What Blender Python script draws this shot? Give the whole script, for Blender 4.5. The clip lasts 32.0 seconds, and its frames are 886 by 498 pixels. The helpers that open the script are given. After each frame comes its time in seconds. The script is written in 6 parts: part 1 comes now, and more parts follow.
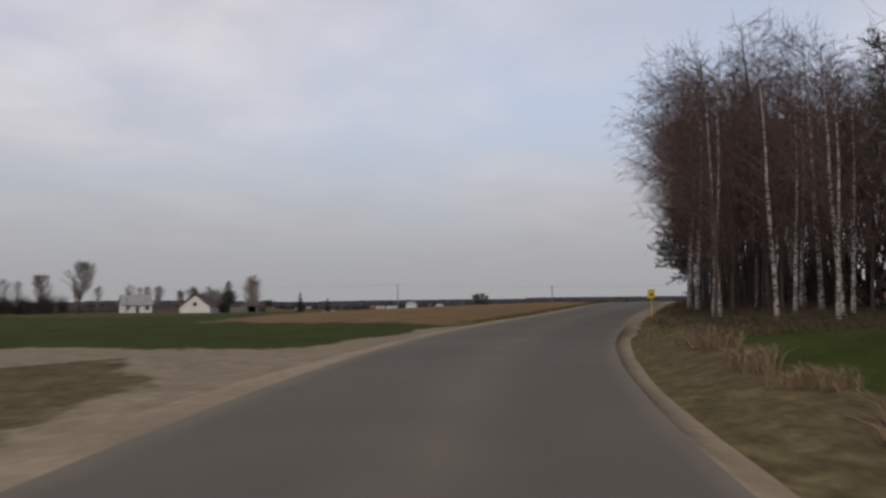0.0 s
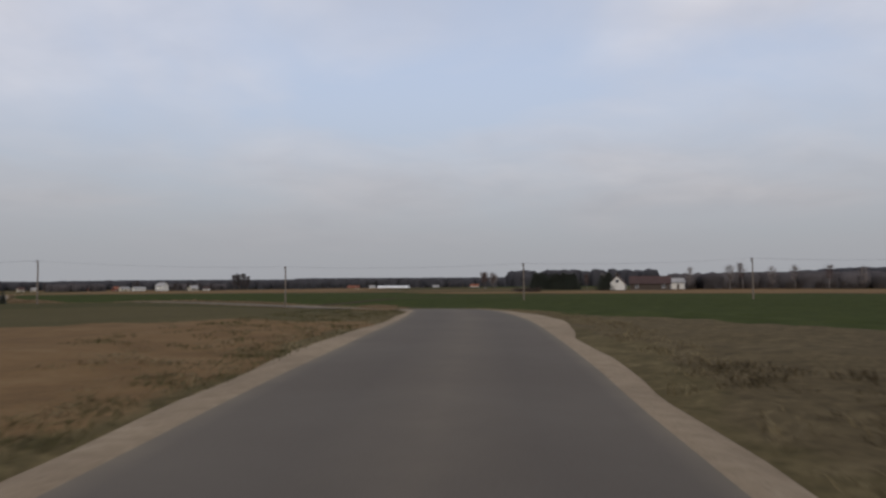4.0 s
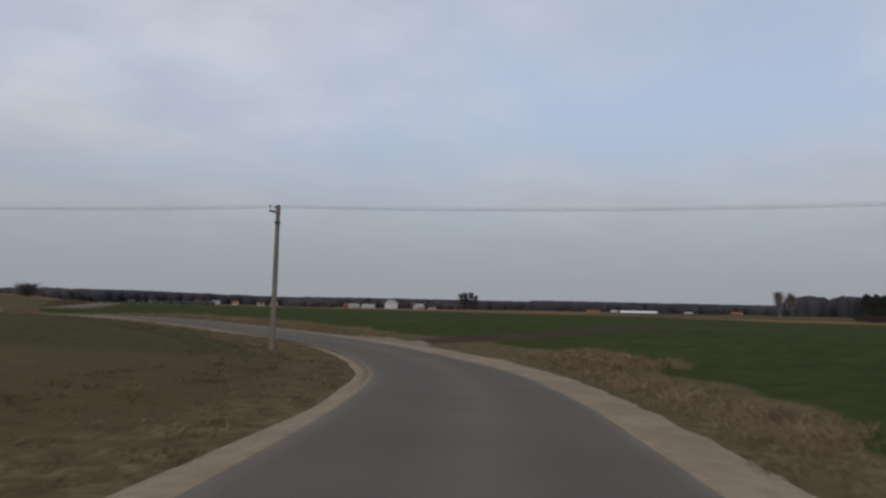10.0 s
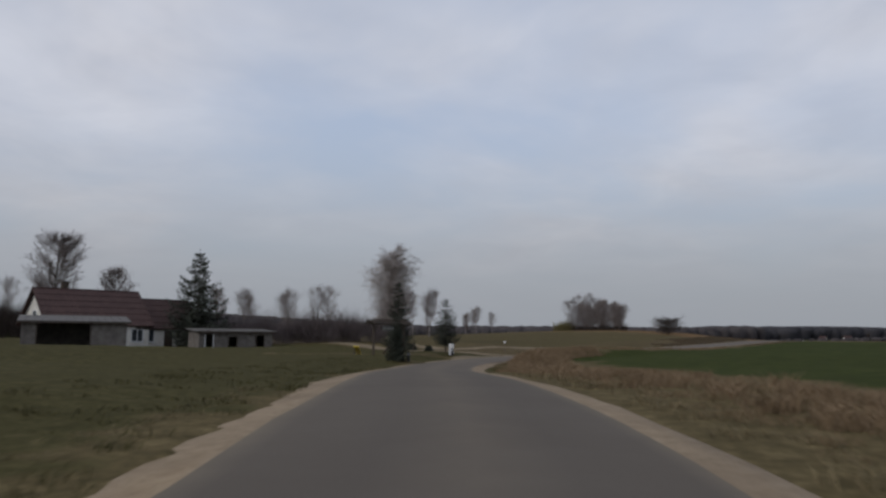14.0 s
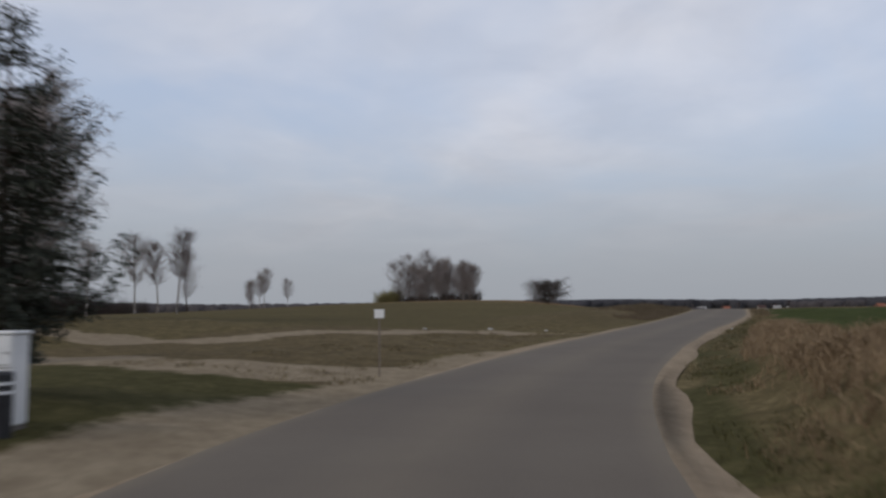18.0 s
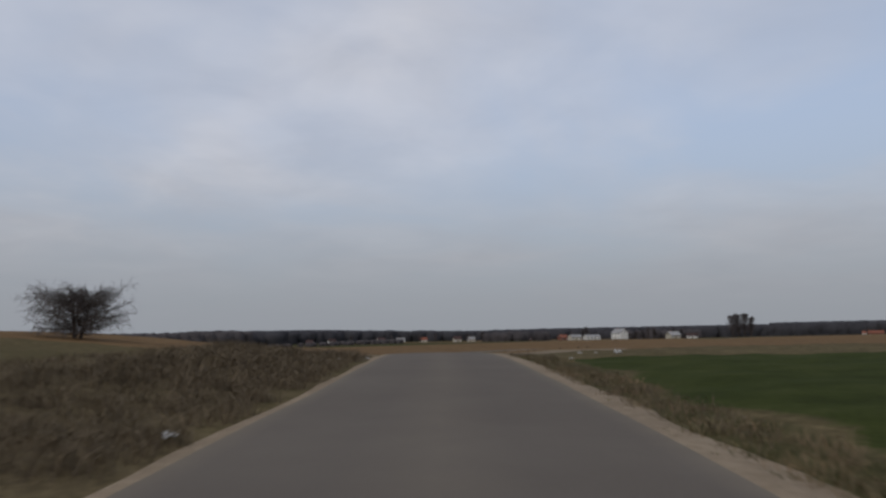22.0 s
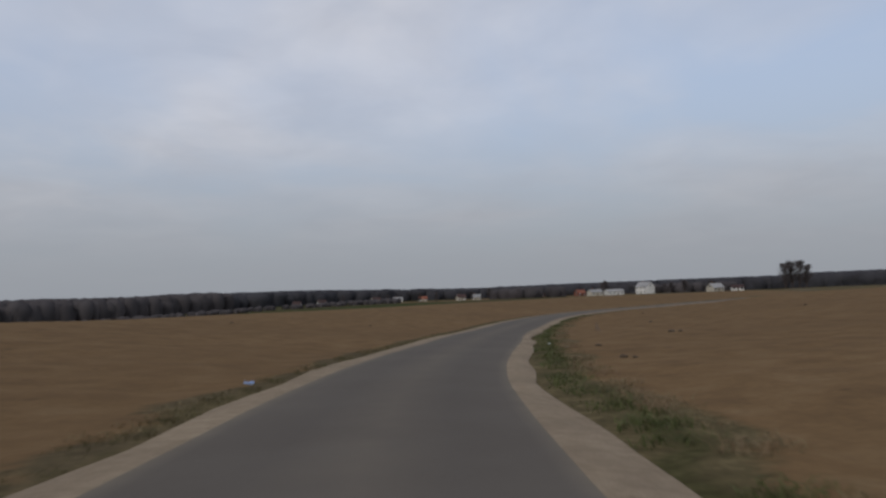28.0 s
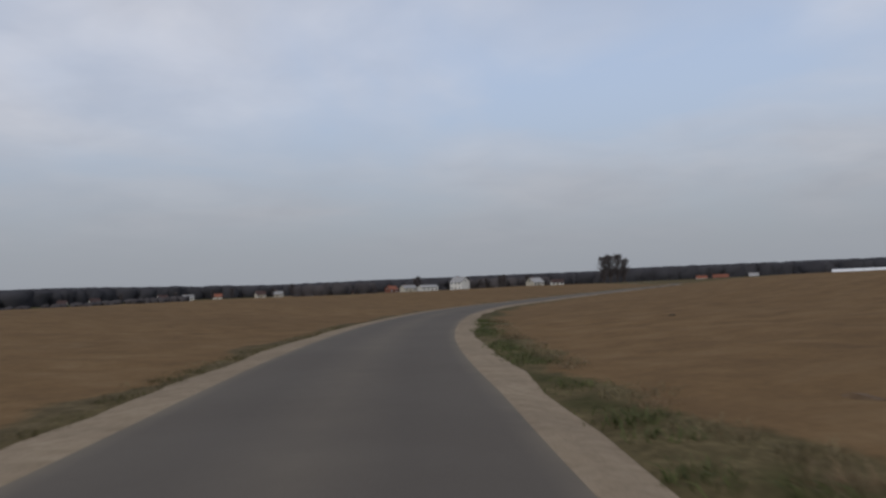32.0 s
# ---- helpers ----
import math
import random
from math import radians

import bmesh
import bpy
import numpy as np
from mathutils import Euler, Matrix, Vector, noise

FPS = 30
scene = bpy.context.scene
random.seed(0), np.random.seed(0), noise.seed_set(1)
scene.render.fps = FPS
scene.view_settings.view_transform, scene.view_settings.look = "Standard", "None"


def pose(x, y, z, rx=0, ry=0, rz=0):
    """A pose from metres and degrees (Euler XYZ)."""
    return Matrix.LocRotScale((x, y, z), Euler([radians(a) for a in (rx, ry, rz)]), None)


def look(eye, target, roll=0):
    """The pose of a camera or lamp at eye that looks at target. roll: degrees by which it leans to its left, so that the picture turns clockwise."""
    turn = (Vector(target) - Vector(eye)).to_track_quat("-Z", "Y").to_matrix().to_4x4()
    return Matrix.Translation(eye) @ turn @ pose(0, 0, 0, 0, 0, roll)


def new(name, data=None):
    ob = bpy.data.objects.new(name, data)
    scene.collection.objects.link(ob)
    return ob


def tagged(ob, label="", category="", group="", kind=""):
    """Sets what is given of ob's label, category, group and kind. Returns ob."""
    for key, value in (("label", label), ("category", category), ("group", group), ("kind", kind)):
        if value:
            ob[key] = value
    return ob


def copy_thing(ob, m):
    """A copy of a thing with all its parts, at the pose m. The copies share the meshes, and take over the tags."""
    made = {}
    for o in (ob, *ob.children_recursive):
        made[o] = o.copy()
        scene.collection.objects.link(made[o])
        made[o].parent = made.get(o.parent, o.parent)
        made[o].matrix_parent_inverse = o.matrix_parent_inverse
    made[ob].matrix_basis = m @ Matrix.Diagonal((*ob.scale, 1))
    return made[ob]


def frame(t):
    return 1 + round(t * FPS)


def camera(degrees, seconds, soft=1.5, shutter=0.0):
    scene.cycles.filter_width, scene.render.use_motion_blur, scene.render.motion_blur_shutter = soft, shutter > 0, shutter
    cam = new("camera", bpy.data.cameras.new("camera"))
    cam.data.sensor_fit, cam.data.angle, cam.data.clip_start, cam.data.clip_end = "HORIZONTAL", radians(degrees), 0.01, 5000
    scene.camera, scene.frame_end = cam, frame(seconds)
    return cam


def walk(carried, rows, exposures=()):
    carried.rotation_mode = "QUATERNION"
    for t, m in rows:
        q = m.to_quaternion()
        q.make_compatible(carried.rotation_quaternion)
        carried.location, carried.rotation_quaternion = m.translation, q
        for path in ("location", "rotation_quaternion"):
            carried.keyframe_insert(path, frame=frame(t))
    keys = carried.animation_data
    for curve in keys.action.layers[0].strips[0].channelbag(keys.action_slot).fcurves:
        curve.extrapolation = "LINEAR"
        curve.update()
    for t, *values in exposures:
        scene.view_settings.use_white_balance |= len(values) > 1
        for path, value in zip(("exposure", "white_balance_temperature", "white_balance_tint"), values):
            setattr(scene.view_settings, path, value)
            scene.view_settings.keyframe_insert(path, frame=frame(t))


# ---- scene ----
cam = camera(59.64, 32.0, soft=2.6, shutter=0.25)
# seconds, x, y, z, yaw, pitch, roll
PATH = [
    (0.0, -72.24, -127.63, 1.07, -19.32, 4.40, -0.40),
    (0.5, -69.83, -121.98, 1.26, -24.56, 4.33, -0.60),
    (1.0, -67.09, -116.42, 1.44, -28.50, 3.94, -0.95),
    (1.5, -63.82, -111.15, 1.62, -31.85, 3.21, -0.93),
    (2.0, -60.25, -106.10, 1.76, -33.66, 2.80, -0.67),
    (2.5, -56.55, -101.15, 1.88, -34.11, 3.97, -0.69),
    (3.0, -52.83, -96.24, 2.03, -35.29, 3.73, -1.11),
    (3.5, -49.00, -91.44, 2.23, -35.30, 3.33, -0.85),
    (4.0, -45.19, -86.61, 2.41, -35.88, 2.85, -0.27),
    (4.5, -41.34, -81.78, 2.54, -36.48, 2.49, 0.02),
    (5.0, -37.44, -76.98, 2.61, -36.49, 2.44, 0.17),
    (5.5, -33.56, -72.12, 2.64, -35.53, 2.90, 0.27),
    (6.0, -29.78, -67.14, 2.61, -34.60, 4.06, -0.01),
    (6.5, -26.21, -62.01, 2.54, -32.09, 4.54, 0.90),
    (7.0, -22.78, -56.90, 2.44, -29.83, 3.99, 0.80),
    (7.5, -19.65, -51.64, 2.31, -26.58, 3.62, 0.77),
    (8.0, -16.71, -46.28, 2.15, -24.16, 3.52, 0.88),
    (8.5, -13.96, -40.82, 1.97, -22.18, 3.24, 1.48),
    (9.0, -11.41, -35.23, 1.81, -20.63, 3.57, 1.59),
    (9.5, -8.95, -29.58, 1.65, -18.98, 4.02, 1.36),
    (10.0, -6.59, -23.90, 1.49, -17.99, 4.45, 1.53),
    (10.5, -4.38, -18.16, 1.32, -15.84, 4.40, 1.39),
    (11.0, -2.42, -12.29, 1.20, -11.75, 4.59, 1.37),
    (11.5, -0.86, -6.22, 1.08, -4.88, 5.44, 1.19),
    (12.0, -0.00, 0.00, 0.99, 3.04, 5.30, 0.36),
    (12.5, -0.07, 6.24, 0.98, 10.75, 5.33, 0.24),
    (13.0, -1.09, 12.38, 1.09, 18.47, 5.35, 0.23),
    (13.5, -3.02, 18.30, 1.24, 24.90, 5.74, 0.46),
    (14.0, -5.52, 24.04, 1.37, 30.22, 6.29, 0.61),
    (14.5, -8.42, 29.62, 1.55, 32.86, 5.83, 1.08),
    (15.0, -11.55, 34.96, 1.58, 34.32, 5.26, 0.47),
    (15.5, -14.77, 40.15, 1.49, 34.78, 4.69, 0.09),
    (16.0, -17.99, 45.25, 1.28, 33.62, 4.21, -0.08),
    (16.5, -21.00, 50.39, 1.05, 30.54, 3.94, -0.28),
    (17.0, -23.59, 55.70, 0.93, 26.77, 3.99, -0.54),
    (17.5, -25.87, 61.16, 0.84, 20.79, 4.27, -0.41),
    (18.0, -27.64, 66.91, 0.81, 14.89, 4.71, -0.52),
    (18.5, -28.85, 72.90, 0.81, 8.59, 4.76, -0.27),
    (19.0, -29.20, 79.05, 0.87, 2.39, 5.12, -0.79),
    (19.5, -28.99, 85.15, 0.93, -2.82, 5.56, -0.52),
    (20.0, -28.42, 91.23, 1.05, -5.85, 5.70, -0.50),
    (20.5, -27.56, 97.24, 1.10, -7.12, 6.18, -1.03),
    (21.0, -26.54, 103.25, 1.17, -6.81, 6.75, -0.97),
    (21.5, -25.45, 109.24, 1.31, -6.88, 6.64, -0.92),
    (22.0, -24.42, 115.21, 1.44, -6.74, 6.75, -0.73),
    (22.5, -23.58, 121.14, 1.56, -6.43, 6.64, -0.16),
    (23.0, -22.80, 127.04, 1.68, -5.39, 6.64, -0.26),
    (23.5, -22.04, 132.95, 1.85, -4.31, 6.32, -0.46),
    (24.0, -21.45, 138.72, 2.01, -3.06, 5.67, -0.63),
    (24.5, -20.93, 144.38, 2.08, -2.35, 4.64, -0.65),
    (25.0, -20.57, 149.97, 2.01, -1.48, 4.26, -0.22),
    (25.5, -20.32, 155.49, 1.87, -1.05, 4.29, -0.06),
    (26.0, -20.11, 160.97, 1.73, -1.32, 4.48, -0.25),
    (26.5, -19.88, 166.41, 1.62, -2.07, 4.56, -0.74),
    (27.0, -19.63, 171.81, 1.52, -2.77, 4.29, -0.79),
    (27.5, -19.28, 177.18, 1.43, -5.34, 3.84, -1.33),
    (28.0, -18.81, 182.50, 1.33, -6.86, 3.72, -1.84),
    (28.5, -18.31, 187.83, 1.20, -9.59, 3.59, -1.92),
    (29.0, -17.68, 193.16, 1.10, -11.33, 3.79, -2.29),
    (29.5, -16.79, 198.50, 1.04, -15.97, 1.92, -1.75),
    (30.0, -15.56, 203.82, 0.98, -19.09, 2.15, -2.28),
    (30.5, -14.22, 209.16, 0.89, -19.18, 3.04, -1.94),
    (31.0, -12.88, 214.53, 0.81, -19.82, 3.04, -2.04),
    (31.5, -11.30, 219.88, 0.70, -20.61, 3.78, -1.62),
    (32.0, -9.54, 225.24, 0.63, -21.10, 3.07, -2.11),
]
UNIT = 1.3  # metres to one unit of the plan
walk(cam, [(t, pose(x * UNIT, y * UNIT, z * UNIT, 90 + p, 0, w) @ pose(0, 0, 0, 0, 0, r)) for t, x, y, z, w, p, r in PATH],
     [(0, 0.2, 7000, 13), (1, 0.27, 7050, 13), (2, 0.42, 7050, 13), (3.0, 0.42, 6950, 12), (3.5, 0.28, 6800, 12), (5.5, 0.1, 6750, 12), (8, 0.04, 6500, 10), (16.5, 0.1, 6500, 10), (18, 0.16, 6500, 10), (19.5, 0.07, 6500, 10), (22.5, -0.04, 6500, 10), (24.5, -0.06, 6500, 10), (27.5, 0.0, 6500, 10), (32, 0.04, 6450, 10)])

# ---- light ----
SUN_ELEV, SUN_TURN = 34.0, 215.0
world = bpy.data.worlds.new("sky")
scene.world = world
world.use_nodes = True
wn, wl = world.node_tree.nodes, world.node_tree.links
wn.clear()
w_out = wn.new("ShaderNodeOutputWorld")
w_bg = wn.new("ShaderNodeBackground")
w_sky = wn.new("ShaderNodeTexSky")
w_sky.sky_type, w_sky.sun_disc = "NISHITA", False
w_sky.sun_elevation, w_sky.sun_rotation = radians(SUN_ELEV), radians(SUN_TURN)
w_sky.air_density, w_sky.dust_density, w_sky.ozone_density = 1.0, 1.5, 1.5


def wnode(kind, **kw):
    n = wn.new(kind)
    for k, v in kw.items():
        n.inputs[k].default_value = v
    return n


# a thin stratus layer: clouds laid out on a flat sheet overhead, thicker towards the horizon
w_tc = wn.new("ShaderNodeTexCoord")
w_sep = wn.new("ShaderNodeSeparateXYZ")
wl.new(w_tc.outputs["Generated"], w_sep.inputs[0])
w_h = wn.new("ShaderNodeMath"); w_h.operation = "MAXIMUM"; w_h.inputs[1].default_value = 0.0
wl.new(w_sep.outputs["Z"], w_h.inputs[0])
w_a = wn.new("ShaderNodeMath"); w_a.operation = "ADD"; w_a.inputs[1].default_value = 0.16
wl.new(w_h.outputs[0], w_a.inputs[0])
w_dx = wn.new("ShaderNodeMath"); w_dx.operation = "DIVIDE"
w_dy = wn.new("ShaderNodeMath"); w_dy.operation = "DIVIDE"
for n, ax in ((w_dx, "X"), (w_dy, "Y")):
    wl.new(w_sep.outputs[ax], n.inputs[0])
    wl.new(w_a.outputs[0], n.inputs[1])
w_cmb = wn.new("ShaderNodeCombineXYZ")
wl.new(w_dx.outputs[0], w_cmb.inputs[0])
wl.new(w_dy.outputs[0], w_cmb.inputs[1])
w_n1 = wnode("ShaderNodeTexNoise", Scale=0.75, Detail=5.0, Roughness=0.5, Distortion=0.4)
w_n2 = wnode("ShaderNodeTexNoise", Scale=2.3, Detail=4.0, Roughness=0.55, Distortion=0.3)
wl.new(w_cmb.outputs[0], w_n1.inputs["Vector"])
wl.new(w_cmb.outputs[0], w_n2.inputs["Vector"])
w_r1 = wn.new("ShaderNodeValToRGB")
w_r1.color_ramp.elements[0].position, w_r1.color_ramp.elements[1].position = 0.36, 0.66
wl.new(w_n1.outputs[0], w_r1.inputs[0])
w_cl = wn.new("ShaderNodeValToRGB")
w_cl.color_ramp.elements[0].position, w_cl.color_ramp.elements[0].color = 0.30, (0.49, 0.505, 0.565, 1)
w_cl.color_ramp.elements[1].position, w_cl.color_ramp.elements[1].color = 0.72, (0.665, 0.67, 0.72, 1)
wl.new(w_n2.outputs[0], w_cl.inputs[0])
w_blue = wn.new("ShaderNodeMix"); w_blue.data_type = "RGBA"
w_gain = wn.new("ShaderNodeVectorMath"); w_gain.operation = "SCALE"; w_gain.inputs["Scale"].default_value = 0.115
wl.new(w_sky.outputs[0], w_gain.inputs[0])
w_half = wn.new("ShaderNodeMix"); w_half.data_type = "RGBA"; w_half.inputs[0].default_value = 0.62
wl.new(w_gain.outputs[0], w_half.inputs[6])
w_half.inputs[7].default_value = (0.50, 0.56, 0.69, 1)
wl.new(w_r1.outputs[0], w_blue.inputs[0])
wl.new(w_half.outputs[2], w_blue.inputs[6])
wl.new(w_cl.outputs[0], w_blue.inputs[7])
w_hz = wn.new("ShaderNodeMapRange")
w_hz.inputs["From Min"].default_value, w_hz.inputs["From Max"].default_value = 0.0, 0.30
w_hz.interpolation_type = "SMOOTHSTEP"
wl.new(w_h.outputs[0], w_hz.inputs["Value"])
w_mix = wn.new("ShaderNodeMix"); w_mix.data_type = "RGBA"
w_mix.inputs[6].default_value = (0.303, 0.323, 0.355, 1)
wl.new(w_hz.outputs[0], w_mix.inputs[0])
wl.new(w_blue.outputs[2], w_mix.inputs[7])
wl.new(w_mix.outputs[2], w_bg.inputs[0])
w_bg.inputs[1].default_value = 1.0
wl.new(w_bg.outputs[0], w_out.inputs[0])

sun = new("sun", bpy.data.lights.new("sun", "SUN"))
sun.data.energy, sun.data.angle, sun.data.color = 0.8, radians(14), (1.0, 0.95, 0.88)
a_, e_ = radians(SUN_TURN), radians(SUN_ELEV)
sun.matrix_world = look((0, 0, 60), Vector((0, 0, 60)) - Vector((math.sin(a_) * math.cos(e_), math.cos(a_) * math.cos(e_), math.sin(e_))))
scene.view_settings.exposure = 0.0


# ---- materials ----
def shader(name, rough=0.9, metal=0.0, spec=0.3):
    m = bpy.data.materials.new(name)
    m.use_nodes = True
    b = m.node_tree.nodes["Principled BSDF"]
    b.inputs["Roughness"].default_value, b.inputs["Metallic"].default_value = rough, metal
    b.inputs["Specular IOR Level"].default_value = spec
    return m, m.node_tree.nodes, m.node_tree.links, b


def noise_at(nodes, links, scale, detail=4.0, coords="Object", rough=0.6, stretch=None):
    tc = nodes.new("ShaderNodeTexCoord")
    n = nodes.new("ShaderNodeTexNoise")
    n.inputs["Scale"].default_value, n.inputs["Detail"].default_value, n.inputs["Roughness"].default_value = scale, detail, rough
    src = tc.outputs[coords]
    if stretch:
        mp = nodes.new("ShaderNodeMapping")
        mp.inputs["Scale"].default_value = stretch
        links.new(src, mp.inputs[0])
        src = mp.outputs[0]
    links.new(src, n.inputs["Vector"])
    return n.outputs[0]


def ramp(nodes, links, fac, *stops):
    r = nodes.new("ShaderNodeValToRGB")
    els = r.color_ramp.elements
    while len(els) < len(stops):
        els.new(0.5)
    for e, (p, c) in zip(els, stops):
        e.position, e.color = p, (*c, 1)
    links.new(fac, r.inputs[0])
    return r.outputs[0]


def mixed(nodes, links, fac, a, b, blend="MIX"):
    m = nodes.new("ShaderNodeMix")
    m.data_type, m.blend_type = "RGBA", blend
    if isinstance(fac, float):
        m.inputs[0].default_value = fac
    else:
        links.new(fac, m.inputs[0])
    for slot, v in ((6, a), (7, b)):
        if isinstance(v, tuple):
            m.inputs[slot].default_value = (*v, 1)
        else:
            links.new(v, m.inputs[slot])
    return m.outputs[2]


def bumped(nodes, links, b, height, strength=0.4, distance=0.02):
    u = nodes.new("ShaderNodeBump")
    u.inputs["Strength"].default_value, u.inputs["Distance"].default_value = strength, distance
    links.new(height, u.inputs["Height"])
    links.new(u.outputs[0], b.inputs["Normal"])


def plain(name, low, high, scale=6.0, rough=0.85, metal=0.0, spec=0.3, bump=0.3, dist=0.01, vary=0.0, stretch=None, grime=0.25):
    """A surface of two tones with grain, blotches at a larger scale, and relief."""
    m, n, l, b = shader(name, rough, metal, spec)
    g = noise_at(n, l, scale, 6.0, stretch=stretch)
    col = ramp(n, l, g, (0.3, low), (0.7, high))
    big = noise_at(n, l, scale * 0.13, 3.0)
    col = mixed(n, l, ramp(n, l, big, (0.35, (grime,) * 3), (0.65, (0.0,) * 3)), col, tuple(0.55 * v for v in low))
    if vary:
        info = n.new("ShaderNodeObjectInfo")
        hsv = n.new("ShaderNodeHueSaturation")
        mr = n.new("ShaderNodeMapRange")
        mr.inputs["To Min"].default_value, mr.inputs["To Max"].default_value = 1 - vary, 1 + vary
        l.new(info.outputs["Random"], mr.inputs["Value"])
        l.new(mr.outputs[0], hsv.inputs["Value"])
        l.new(col, hsv.inputs["Color"])
        col = hsv.outputs[0]
    l.new(col, b.inputs["Base Color"])
    if bump:
        bumped(n, l, b, g, bump, dist)
    return m


def island(name, low, high, rough=0.9, spec=0.2, blot=0.5):
    """For blades, twigs and needles: each island of the mesh takes its own tone."""
    m, n, l, b = shader(name, rough, 0.0, spec)
    geo = n.new("ShaderNodeNewGeometry")
    col = ramp(n, l, geo.outputs["Random Per Island"], (0.0, low), (1.0, high))
    g = noise_at(n, l, 1.3, 3.0)
    col = mixed(n, l, ramp(n, l, g, (0.3, (blot,) * 3), (0.7, (0, 0, 0))), col, tuple(0.6 * v for v in low))
    l.new(col, b.inputs["Base Color"])
    return m


def ground_material():
    m, n, l, b = shader("ground_cover", 0.98, 0.0, 0.03)
    tc = n.new("ShaderNodeTexCoord")

    def zone(name):
        a = n.new("ShaderNodeAttribute")
        a.attribute_name = name
        s = n.new("ShaderNodeSeparateColor")
        l.new(a.outputs["Color"], s.inputs[0])
        return s.outputs

    za, zb = zone("zone_a"), zone("zone_b")
    fine = noise_at(n, l, 9.0, 6.0)
    mid = noise_at(n, l, 0.9, 5.0)
    big = noise_at(n, l, 0.06, 4.0)
    tuft = noise_at(n, l, 2.6, 5.0, rough=0.7)

    def three(dark, base, light, a=mid, p=(0.3, 0.5, 0.72), grit=0.55):
        c = ramp(n, l, a, (p[0], dark), (p[1], base), (p[2], light))
        c = mixed(n, l, ramp(n, l, fine, (0.32, (grit,) * 3), (0.6, (0.0,) * 3)), c, tuple(0.55 * v for v in dark))
        return mixed(n, l, ramp(n, l, big, (0.38, (0.0,) * 3), (0.68, (0.45,) * 3)), c, dark)

    dead = three((0.064, 0.052, 0.025), (0.118, 0.092, 0.046), (0.205, 0.16, 0.085), tuft)
    crop = three((0.028, 0.036, 0.009), (0.041, 0.051, 0.012), (0.062, 0.068, 0.020), grit=0.4)
    stubble = three((0.116, 0.073, 0.038), (0.168, 0.105, 0.051), (0.212, 0.142, 0.076), p=(0.25, 0.5, 0.78), grit=0.25)
    sand = three((0.168, 0.132, 0.090), (0.220, 0.176, 0.121), (0.300, 0.246, 0.172), tuft, grit=0.25)
    lawn = three((0.044, 0.040, 0.016), (0.069, 0.062, 0.026), (0.112, 0.094, 0.044), tuft)
    weeds = three((0.066, 0.050, 0.028), (0.116, 0.089, 0.048), (0.176, 0.136, 0.075), tuft)
    litter = three((0.035, 0.026, 0.016), (0.06, 0.045, 0.027), (0.10, 0.078, 0.045), tuft)

    def edge(w):
        k = n.new("ShaderNodeMath"); k.operation = "MULTIPLY_ADD"
        l.new(tuft, k.inputs[0]); k.inputs[1].default_value = 0.9
        l.new(w, k.inputs[2])
        r = n.new("ShaderNodeMapRange")
        r.inputs["From Min"].default_value, r.inputs["From Max"].default_value = 0.80, 1.08
        l.new(k.outputs[0], r.inputs["Value"])
        return r.outputs[0]

    # furrows and drill rows in the worked fields
    wave = n.new("ShaderNodeTexWave")
    wave.inputs["Scale"].default_value, wave.inputs["Distortion"].default_value, wave.inputs["Detail"].default_value = 0.35, 1.2, 2.0
    mp = n.new("ShaderNodeMapping"); mp.inputs["Rotation"].default_value = (0, 0, radians(67))
    l.new(tc.outputs["Object"], mp.inputs[0]); l.new(mp.outputs[0], wave.inputs["Vector"])
    stubble = mixed(n, l, ramp(n, l, wave.outputs["Fac"], (0.2, (0.03,) * 3), (0.6, (0.0,) * 3)), stubble, (0.085, 0.056, 0.03))
    scuff = noise_at(n, l, 0.22, 5.0, rough=0.7)
    stubble = mixed(n, l, ramp(n, l, scuff, (0.64, (0.0,) * 3), (0.74, (0.35,) * 3)), stubble, (0.245, 0.180, 0.108))
    crumb = noise_at(n, l, 1.5, 3.0, rough=0.5)
    stubble = mixed(n, l, ramp(n, l, crumb, (0.24, (0.6,) * 3), (0.31, (0.0,) * 3)), stubble, (0.075, 0.048, 0.028))
    col = dead
    for w, c in ((zb[0], lawn), (zb[1], weeds), (zb[2], litter), (za[0], crop), (za[1], stubble), (za[2], sand)):
        col = mixed(n, l, edge(w), col, c)
    l.new(col, b.inputs["Base Color"])
    bumped(n, l, b, tuft, 0.22, 0.025)
    return m


def product_of(n, l, a, b):
    k = n.new("ShaderNodeMath"); k.operation = "MULTIPLY"
    l.new(a, k.inputs[0]); l.new(b, k.inputs[1])
    return k.outputs[0]


